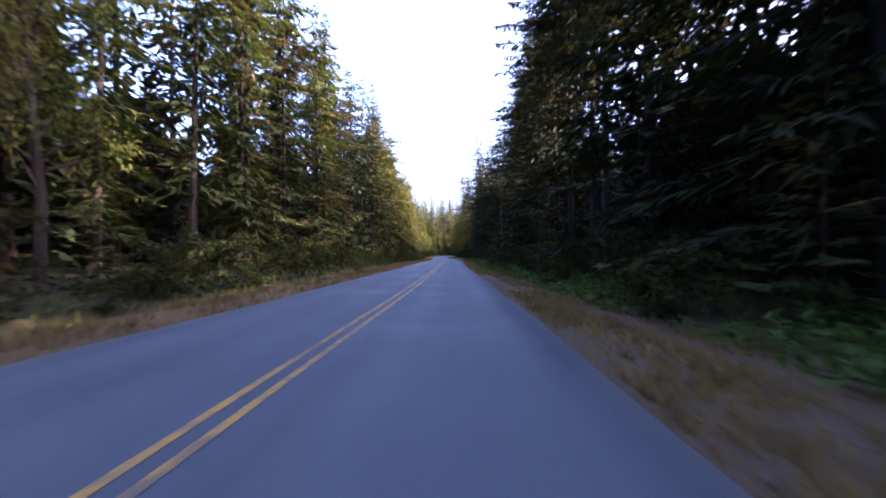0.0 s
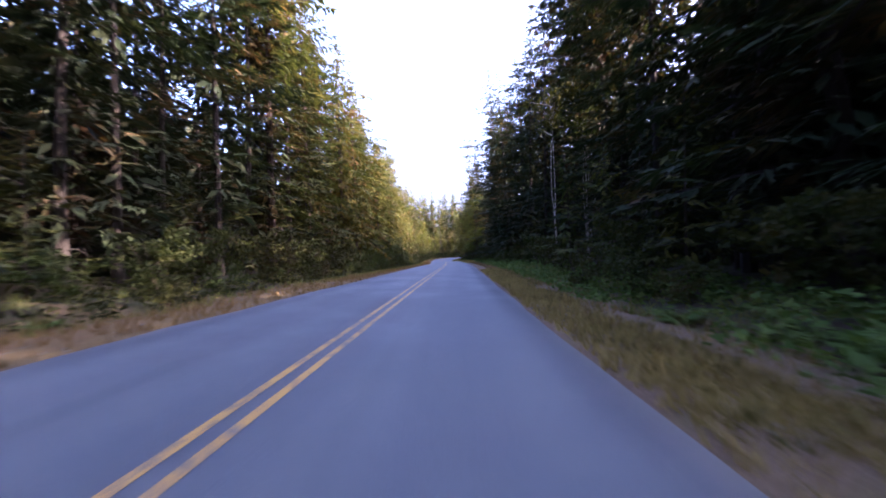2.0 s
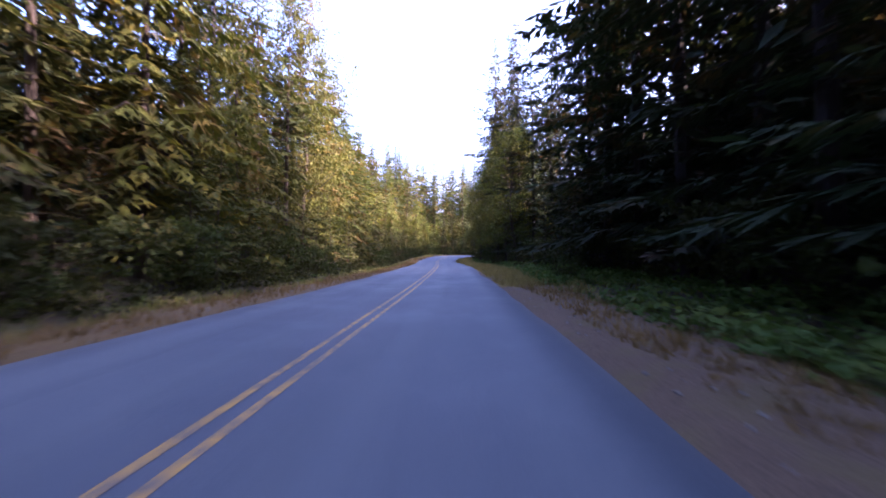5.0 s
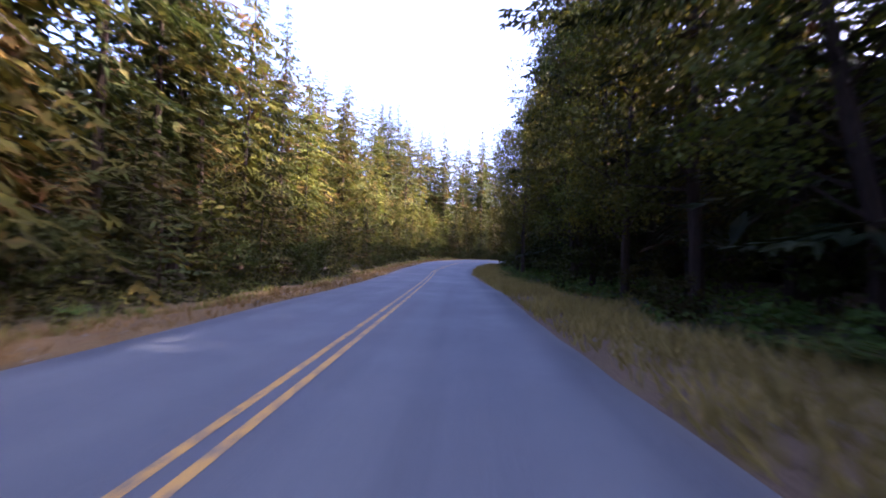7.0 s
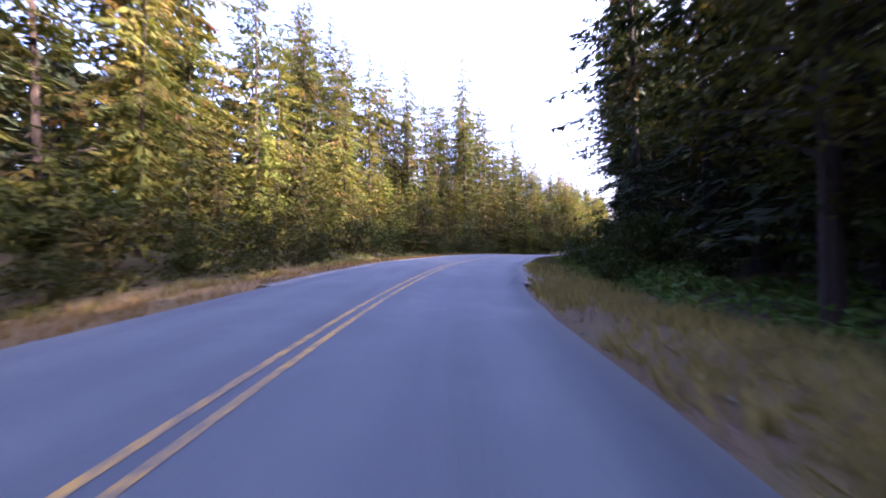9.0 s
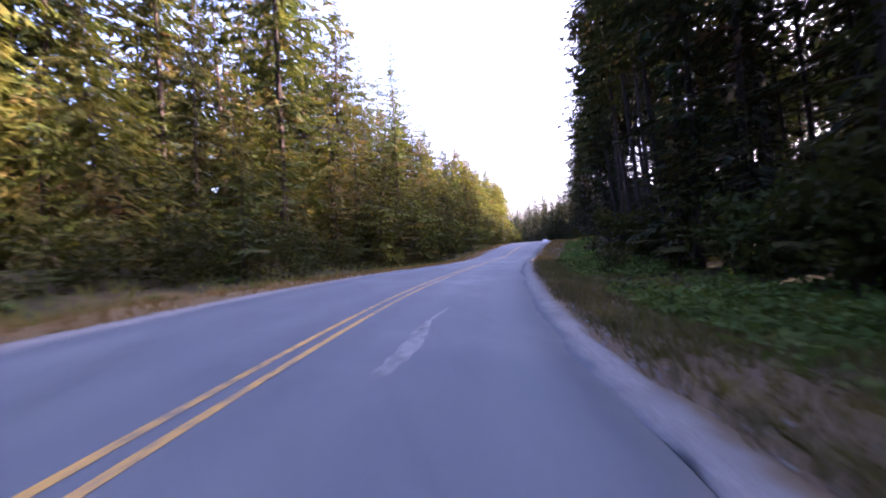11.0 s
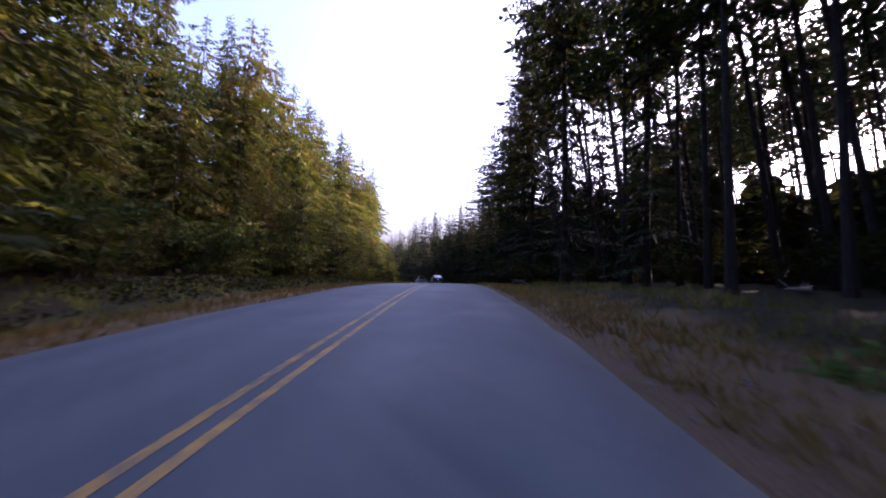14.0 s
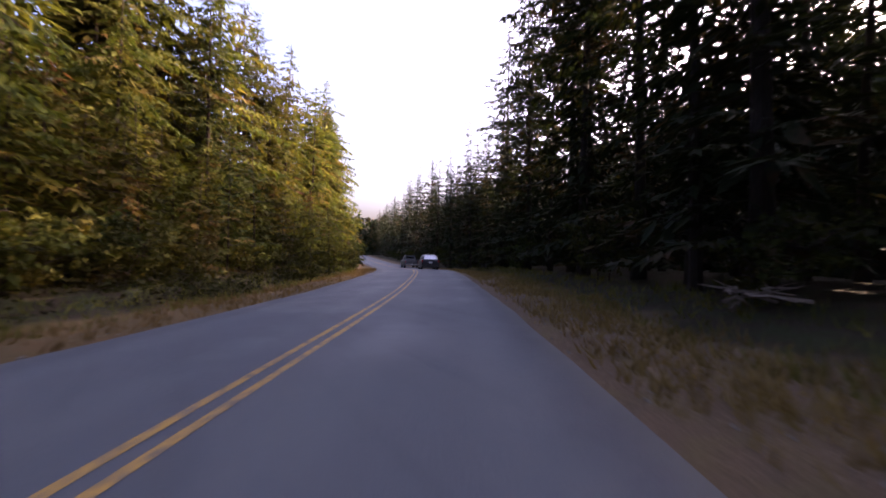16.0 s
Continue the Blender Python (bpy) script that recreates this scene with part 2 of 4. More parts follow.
STATIONS = [  # x, y, height, crossfall in degrees (down to the right)
    (-4.58, -70.00, 0.30, 0.0), (-2.67, -19.89, 0.35, -0.0), (-1.88, 0.09, 0.37, -0.2), (-1.08, 17.07, 0.35, 0.8), (-0.51, 35.06, 0.35, 1.8),
    (0.06, 52.05, 0.43, 1.8), (0.73, 70.04, 0.53, 0.5), (1.11, 87.04, 0.53, -0.2), (1.29, 104.04, 0.49, -0.7), (1.14, 122.04, 0.49, -1.5),
    (0.52, 139.03, 0.38, -1.4), (0.10, 148.02, 0.35, -0.7), (-0.22, 156.05, 0.45, 0.1), (0.33, 165.07, 0.74, 1.3), (1.86, 173.99, 1.06, 2.3),
    (4.09, 182.73, 1.18, 2.7), (6.48, 190.35, 1.27, 2.7), (9.99, 198.62, 1.29, 2.6), (13.67, 205.72, 1.23, 2.2), (18.11, 213.54, 1.15, 0.9),
    (22.41, 220.28, 1.14, -0.7), (27.52, 227.69, 1.29, -1.7), (32.45, 233.99, 2.04, -2.0), (37.29, 240.36, 2.58, -2.1), (42.68, 247.57, 2.95, -1.9),
    (47.44, 254.00, 3.06, -1.9), (52.19, 260.44, 3.03, -1.8), (60.81, 272.71, 2.79, -1.5), (69.66, 287.20, 2.63, -1.1), (76.36, 302.80, 2.04, -0.1),
    (82.46, 319.73, 1.68, 0.0), (93.98, 352.78, 1.44, 0.0), (112.42, 404.60, 1.45, 0.0), (147.96, 505.02, 1.45, 0.0)]
LINE = spline(STATIONS)
gap = np.linalg.norm(np.diff(LINE[:, :2], axis=0), axis=1)
ALONG = np.concatenate([[0], np.cumsum(gap)])
ALONG -= ALONG[np.argmin(np.abs(LINE[:, 1]))]
direction = np.gradient(LINE[:, :2], axis=0)
direction /= np.linalg.norm(direction, axis=1)[:, None]
S0, S1 = ALONG[0], ALONG[-1]


def station(s):
    """Centre point, forward and right directions, crossfall at s metres along the road."""
    x, y, z, b = (np.interp(s, ALONG, LINE[:, k]) for k in range(4))
    f = np.array([np.interp(s, ALONG, direction[:, 0]), np.interp(s, ALONG, direction[:, 1])])
    f /= np.linalg.norm(f)
    return np.array([x, y, z]), f, np.array([f[1], -f[0]]), b


def road_height(z, b, lat):
    return z - np.tan(np.radians(b)) * np.clip(lat, -9, 9) - 0.008 * np.minimum(np.abs(lat), 3.4)


def terrain(z, b, lat, x, y):
    """Height of the ground: a verge, a shallow ditch, then the forest floor."""
    a = np.abs(lat)
    h = road_height(z, b, lat) - 0.05 - 0.15 * np.clip((3.2 - a) / 0.8, 0, 1)
    h = h - 0.25 * np.exp(-((a - 6.6) / 1.3) ** 2) + 0.5 * np.clip((a - 7.5) / 8, 0, 1)
    bumps = 0.10 * np.sin(x * 0.9 + 1.3 * np.sin(y * 0.31)) * np.sin(y * 0.8 + np.sin(x * 0.4)) + 0.06 * np.sin(x * 2.3 + y * 1.7)
    return h + bumps * np.clip((a - 4.2) / 3, 0, 1)


def project(x, y):
    """Distance along and beside the road of points in the plan."""
    x, y = np.atleast_1d(x), np.atleast_1d(y)
    s, lat, z, b = (np.zeros(len(x)) for _ in range(4))
    for i in range(0, len(x), 4000):
        q = slice(i, i + 4000)
        d2 = (x[q, None] - LINE[None, :, 0]) ** 2 + (y[q, None] - LINE[None, :, 1]) ** 2
        k = np.argmin(d2, axis=1)
        dx, dy = x[q] - LINE[k, 0], y[q] - LINE[k, 1]
        ahead = np.clip(dx * direction[k, 0] + dy * direction[k, 1], -1, 1)
        lat[q] = np.sign(dx * direction[k, 1] - dy * direction[k, 0]) * np.sqrt(d2[np.arange(len(k)), k])
        s[q] = ALONG[k] + ahead
        z[q], b[q] = np.interp(s[q], ALONG, LINE[:, 2]), np.interp(s[q], ALONG, LINE[:, 3])
    return s, lat, z, b


def ground_at(x, y):
    s, lat, z, b = project(x, y)
    return float(terrain(z, b, lat, np.atleast_1d(x), np.atleast_1d(y))[0])


def spot(s, lat):
    c, f, r, b = station(s)
    x, y = c[:2] + r * lat
    return float(x), float(y)


def mesh_from(name, verts, faces, material, lat=None, smooth=False):
    me = bpy.data.meshes.new(name)
    me.from_pydata(np.asarray(verts).tolist(), [], np.asarray(faces).tolist() if not isinstance(faces, list) else faces)
    me.materials.append(material)
    if lat is not None:
        me.attributes.new("lat", "FLOAT", "POINT").data.foreach_set("value", np.asarray(lat, np.float32))
    if smooth:
        me.polygons.foreach_set("use_smooth", [True] * len(me.polygons))
    me.update()
    return me


# ---- ground and road ----
def axis(lo, hi, step, far):
    inner = np.arange(lo, hi + step / 2, step)
    outer = np.array([8, 25, 60, 140, 350, 900, far])
    return np.concatenate([lo - outer[::-1], inner, hi + outer])


def build_ground():
    xs, ys = axis(-34, 130, 1.5, 2500), axis(-46, 420, 1.5, 2500)
    gx, gy = np.meshgrid(xs, ys)
    x, y = gx.ravel(), gy.ravel()
    s, lat, z, b = project(x, y)
    h = terrain(z, b, lat, x, y)
    n = len(xs)
    i = (np.arange(len(ys) - 1)[:, None] * n + np.arange(n - 1)[None, :]).ravel()
    faces = np.stack([i, i + 1, i + 1 + n, i + n], 1)
    ob = new("ground", mesh_from("ground", np.stack([x, y, h], 1), faces, GROUND, lat, True))
    tagged(ob, "forest floor with straw-coloured verges and brown gravel shoulder", "ground", kind="structure")


def ribbon(name, s_from, s_to, lats, material, lift, step=1.0, wobble=0.0, seed=0, drop=0.0):
    """A strip along the road, given by its columns."""
    rng = np.random.default_rng(seed)
    ss = np.arange(s_from, s_to + step / 2, step)
    left, right = (np.convolve(rng.normal(0, wobble, len(ss) + 4), np.ones(5) / 2.2, "valid") for _ in range(2))
    verts, lat_values = [], []
    for k, s in enumerate(ss):
        c, f, r, b = station(s)
        for j, q in enumerate(lats):
            q = q + (left[k] if j <= 1 else right[k] if j >= len(lats) - 2 else 0)
            x, y = c[:2] + r * q
            low = drop if j in (0, len(lats) - 1) else 0
            verts.append((x, y, road_height(c[2], b, q) + lift - low))
            lat_values.append(q)
    n = len(lats)
    i = (np.arange(len(ss) - 1)[:, None] * n + np.arange(n - 1)[None, :]).ravel()
    faces = np.stack([i, i + 1, i + 1 + n, i + n], 1)
    return new(name, mesh_from(name, verts, faces, material, lat_values, True))


build_ground()
road = ribbon("road", S0, S1, (-3.42, -3.36, -2.6, -1.7, -0.8, 0, 0.8, 1.7, 2.6, 3.31, 3.37), ASPHALT, 0.0, 1.0, 0.05, 3, 0.14)
tagged(road, "two-lane grey asphalt forest road with worn wheel tracks", "road", kind="structure")
for q in (-0.09, 0.15):
    line = ribbon("road_marking", S0 + 1, S1 - 1, (q - 0.046, q, q + 0.046), YELLOW, 0.005, 1.0, 0.004, 5)
    tagged(line, "worn yellow centre line painted on the asphalt", "road marking", kind="structure")


# ---- plants ----
def unit(v):
    return v / np.maximum(np.linalg.norm(v, axis=-1, keepdims=True), 1e-9)


def sprays(rng, at, way, length, width, flat):
    """Small pointed clumps: one three-cornered blade at each point. flat: how far they lie level."""
    n = len(at)
    up = np.tile([0, 0, 1.0], (n, 1)) * flat + rng.normal(0, 1, (n, 3)) * (1.15 - flat)
    side = unit(np.cross(way, up)) * (width * 0.6)[:, None]
    tip = way * length[:, None]
    verts = np.stack([at - side, at + side, at + tip], 1).reshape(-1, 3)
    return verts, np.arange(3 * n).reshape(-1, 3)


def tube(path, radii, sides):
    """A tapered limb along a path."""
    path, verts, faces = np.asarray(path, float), [], []
    for k, (p, r) in enumerate(zip(path, radii)):
        d = unit(path[min(k + 1, len(path) - 1)] - path[max(k - 1, 0)])
        a = unit(np.cross(d, [0.3, 1, 0.2] if abs(d[2]) > 0.7 else [0, 0, 1]))
        b = np.cross(d, a)
        for j in range(sides):
            t = 2 * math.pi * j / sides
            verts.append(p + (a * math.cos(t) + b * math.sin(t)) * r)
    for k in range(len(path) - 1):
        for j in range(sides):
            i, q = k * sides + j, k * sides + (j + 1) % sides
            faces.append((i, q, q + sides, i + sides))
    faces.append(tuple(range((len(path) - 1) * sides, len(path) * sides)))
    return verts, faces


def joined(pieces):
    verts, faces = [], []
    for v, f in pieces:
        base = len(verts)
        verts.extend(tuple(p) for p in v)
        faces.extend(tuple(i + base for i in q) for q in f)
    return verts, faces


def part(name, mesh, parent, label=""):
    ob = new(name, mesh)
    ob.parent = parent
    if label:
        tagged(ob, label)
    return ob


def kites(at, way, normal, long, wide):
    """Small four-cornered sprays, widest before the middle, with their tips sinking a little."""
    side = unit(np.cross(way, normal)) * (wide * 0.5)[:, None]
    mid = at + way * (long * 0.42)[:, None]
    tip = at + way * long[:, None] - np.array([0, 0, 0.10]) * long[:, None]
    return np.stack([at, mid + side, tip, mid - side], 1).reshape(-1, 3)


def bough(rng, along, out, side, size, pairs, fan, hang, forks):
    """One branch: side twigs in a flat, pointed, drooping spray, each twig forked."""
    n = 2 * pairs
    t = np.clip(0.10 + 0.87 * (np.arange(n) // 2 + rng.uniform(-0.3, 0.3, n) + 0.5) / pairs, 0.05, 0.99)
    sign = np.where(np.arange(n) % 2, 1.0, -1.0)
    p = along(t)
    long = (fan * size * (1.1 - t) ** 0.75 * np.minimum(1, 0.4 + 1.8 * t) + 0.16) * rng.uniform(0.65, 1.2, n)
    wide = np.maximum(0.08, size / pairs * 0.56) * rng.uniform(0.75, 1.15, n)
    ahead = 0.45 + 0.5 * t
    way = unit(side[None, :] * sign[:, None] * 0.85 + out[None, :] * ahead[:, None] + np.array([0, 0, -hang]) + rng.normal(0, 0.14, (n, 3)))
    tilt = unit(np.array([0, 0, 1.0]) + out * 0.35 + side[None, :] * sign[:, None] * (0.25 + 0.4 * hang) + rng.normal(0, 0.3, (n, 3)))
    made = [kites(p, way, tilt, long * 0.8, wide * 0.88)]
    across = unit(np.cross(tilt, way))
    for q in range(forks):
        turn = 0.75 if q % 2 else -0.75
        made.append(kites(p + way * (long * (0.26 + 0.22 * q))[:, None], unit(way + across * turn + rng.normal(0, 0.12, (n, 3)) + [0, 0, -0.25 * hang]), tilt, long * (0.56 - 0.05 * q) * rng.uniform(0.7, 1.2, n), wide * 0.75))
    end = along(np.array([0.72, 0.84, 0.92]))
    made.append(kites(end, unit(np.tile(out, (3, 1)) + rng.normal(0, 0.16, (3, 3)) + [0, 0, -0.3 * hang]), np.tile([0, 0, 1.0], (3, 1)), np.full(3, 0.2 + 0.10 * size), np.full(3, max(0.10, 0.07 * size))))
    return np.vstack(made)


def conifer(name, label, category, seed, high, bare, reach, branches, pairs, material, bark=BARK, droop=0.35, girth=0.0095, ragged=0.28, dead=9, round_top=0.0, twigs=7, core=7, fan=0.34, hang=0.3, forks=2):
    """A conifer with its foot at the origin: trunk with dead twigs, and a crown of drooping sprays."""
    rng = np.random.default_rng(seed)
    lean = rng.normal(0, 0.012, 2)
    zs = np.linspace(-0.6, high, 9)
    wave = np.cumsum(rng.normal(0, 0.05, (9, 2)), axis=0) * 0.6
    stem = np.column_stack([zs * lean[0] + wave[:, 0], zs * lean[1] + wave[:, 1], zs])
    stem[0, :2] = stem[1, :2]
    radii = np.maximum(high * girth * (1 - zs / high * 0.97), 0.02)
    radii[0] *= 1.35
    wood, crown_v, count = [tube(stem, radii, 7)], [], 0

    def axis_at(z):
        return np.array([np.interp(z, zs, stem[:, 0]), np.interp(z, zs, stem[:, 1]), z])

    thin_side = rng.uniform(0, 6.28)
    for k in range(branches):
        u = ((k + rng.uniform(0, 1)) / branches) ** 0.9
        z = high * (bare + (0.99 - bare) * u)
        turn = k * 2.39996 + rng.normal(0, 0.4)
        shape = min(1.0, (2.25 + 0.6 * round_top) * (1 - u) ** 0.9) * (0.88 + 0.12 * math.sin(11 * u + seed)) + 0.02
        size = reach * shape * min(1.3, max(0.5, 1 + rng.normal(0, ragged))) * (0.65 if rng.random() < 0.15 else 1.0)
        size = max(0.3, size * (1 - 0.18 * max(0.0, math.cos(turn - thin_side))))
        out = np.array([math.cos(turn), math.sin(turn), 0.0])
        side = np.array([-out[1], out[0], 0.0])
        rise = 0.55 * u ** 1.5 + 0.10 - droop * 0.3
        root = axis_at(z)

        def along(t):
            return root + out * (size * t)[:, None] + np.array([0, 0, 1.0]) * (size * (rise * t - droop * t * t + 0.16 * t ** 4))[:, None]

        ts = np.array([0.0, 0.45, 0.92])
        if k % twigs == 0:
            wood.append(tube(along(ts), 0.012 + 0.011 * size * (1 - ts), 3))
        crown_v.append(bough(rng, along, out, side, size, max(3, int(pairs * (0.35 + 0.65 * size / reach))), fan, hang, forks))
        m = int(core * (0.4 + 0.6 * size / reach))
        if m:  # inner sprays that close the crown round the trunk
            a = rng.uniform(0, 6.28, m)
            near = np.column_stack([np.cos(a), np.sin(a), np.zeros(m)])
            at = root + near * (rng.random(m) * min(1.1, 0.4 * size + 0.1))[:, None] + rng.normal(0, 0.12, (m, 3))
            way = unit(near * 0.8 + [0, 0, -0.35] + rng.normal(0, 0.35, (m, 3)))
            long = min(1.0, 0.25 + 0.22 * size) * rng.uniform(0.7, 1.3, m)
            crown_v.append(kites(at, way, unit(np.array([0, 0, 1.0]) + rng.normal(0, 0.5, (m, 3))), long, long * 0.3))
    for k in range(dead):
        z = high * bare * rng.uniform(0.2, 1.05) + 0.8
        turn, size = rng.uniform(0, 6.28), rng.uniform(0.4, 0.3 + reach * 0.5)
        root, out = axis_at(z), np.array([math.cos(turn), math.sin(turn), 0.0])
        wood.append(tube([root, root + out * size * 0.55 + [0, 0, 0.02], root + out * size + [0, 0, -0.25 * size]], [0.03, 0.018, 0.006], 3))
    tree = tagged(new(name), label, category)
    part("trunk", mesh_from("trunk", *joined(wood), bark), tree)
    crown_v = np.vstack(crown_v)
    part("crown", mesh_from("crown", crown_v, np.arange(len(crown_v)).reshape(-1, 4), material), tree)
    return tree


def broadleaf(name, label, category, seed, high, wide, clumps, per, leaf, material, bark, stems=1, low=0.35, thick=0.011):
    """A leafy tree or tall shrub: forked stems, limbs and leaf clumps at their ends."""
    rng = np.random.default_rng(seed)
    wood, crown_v, crown_f, count, heads = [], [], [], 0, []
    for q in range(stems):
        turn = rng.uniform(0, 6.28)
        off = np.array([math.cos(turn), math.sin(turn), 0]) * (0.25 * (stems > 1))
        tip = off * (4 if stems > 1 else 0) + np.array([rng.normal(0, 0.05 * high), rng.normal(0, 0.05 * high), high * rng.uniform(0.82, 0.96)])
        ts = np.linspace(-0.04, 1, 8)
        stem = off[None, :] + (tip - off)[None, :] * ts[:, None] + np.cumsum(rng.normal(0, 0.008 * high, (8, 3)), axis=0) * [[1, 1, 0]]
        stem[0, :2] = stem[1, :2]
        wood.append(tube(stem, np.maximum(high * thick * (1.05 - ts), 0.012), 7 if high > 4 else 3))
        for k in range(clumps // stems):
            t = low + (1 - low) * ((k + rng.random()) / (clumps // stems))
            root = np.array([np.interp(t, ts, stem[:, i]) for i in range(3)])
            a = k * 2.39996 + rng.normal(0, 0.5)
            size = wide * (0.35 + 0.75 * math.sin(math.pi * min(1, (t - low) / (1 - low) * 0.75 + 0.2))) * rng.uniform(0.45, 1.1)
            out = np.array([math.cos(a), math.sin(a), rng.uniform(0.15, 0.8)])
            end = root + out * size
            if high > 4 or k % 2 == 0:
                wood.append(tube([root, end], [0.0025 * high + 0.008, 0.006], 3))
            heads.append((end, size)), heads.append((root + out * size * 0.6, size * 0.8))
    for end, size in heads:
        m = int(per * rng.uniform(0.6, 1.3))
        ball = unit(rng.normal(0, 1, (m, 3))) * (rng.random(m) ** 0.5)[:, None] * (0.35 * wide * rng.uniform(0.6, 1.2)) * [[1, 1, 0.75]]
        way = unit(rng.normal(0, 1, (m, 3)) + [0, 0, -0.35])
        long = leaf * rng.uniform(0.6, 1.3, m)
        v, f = sprays(rng, end + ball, way, long, long * rng.uniform(0.5, 0.8, m), 0.35)
        crown_v.append(v), crown_f.append(f + count)
        count += len(v)
    tree = tagged(new(name), label, category)
    part("trunk" if high > 4 else "stem", mesh_from("trunk", *joined(wood), bark), tree)
    part("crown" if high > 4 else "foliage", mesh_from("crown", np.vstack(crown_v), np.vstack(crown_f), material), tree)
    return tree


def fern(seed):
    """A clump of arching fronds, each with small leaflets."""
    rng = np.random.default_rng(seed)
    at, way, long = [], [], []
    for k in range(15):
        a, size, rise = rng.uniform(0, 6.28), rng.uniform(0.6, 1.1), rng.uniform(0.5, 1.0)
        out = np.array([math.cos(a), math.sin(a), 0])
        side = np.array([-out[1], out[0], 0])
        for t in np.linspace(0.15, 1, 11):
            p = out * size * t + np.array([0, 0, size * rise * (1.5 * t - 1.1 * t * t)])
            for sign in (-1, 1):
                at.append(p), way.append(side * sign + out * 0.4 + [0, 0, -0.15]), long.append(0.26 * size * (1.08 - t) + 0.04)
    long = np.array(long)
    v, f = sprays(rng, np.array(at), unit(np.array(way)), long, long * 0.42, 0.9)
    plant = tagged(new("fern"), "green fern clump on the damp ground by the ditch", "fern")
    part("fronds", mesh_from("fronds", v, f, FERN), plant)
    return plant


class Plants:
    """Kinds of plant, each built once and then copied to its places."""

    def __init__(self):
        self.made = {}
        self.rng = random.Random(11)

    def put(self, key, x, y, size=1.0, turn=None, wide=None):
        turn = self.rng.uniform(0, 360) if turn is None else turn
        wide = size if wide is None else wide
        lean = LEAN * self.rng.uniform(0.5, 1.4) if LEAN else self.rng.uniform(0, 1.2)
        m = pose(x, y, ground_at(x, y)) @ pose(0, 0, 0, -lean, -0.5 * lean, 0) @ pose(0, 0, 0, 0, 0, turn) @ Matrix.Diagonal((wide, wide, size, 1))
        maker, group = KINDS[key]
        if key not in self.made:
            ob = maker()
            tagged(ob, group=group)
            ob.matrix_basis = m
            self.made[key] = ob
            return ob
        twin = copy_thing(self.made[key], Matrix.Identity(4))
        twin.matrix_basis = m
        return twin


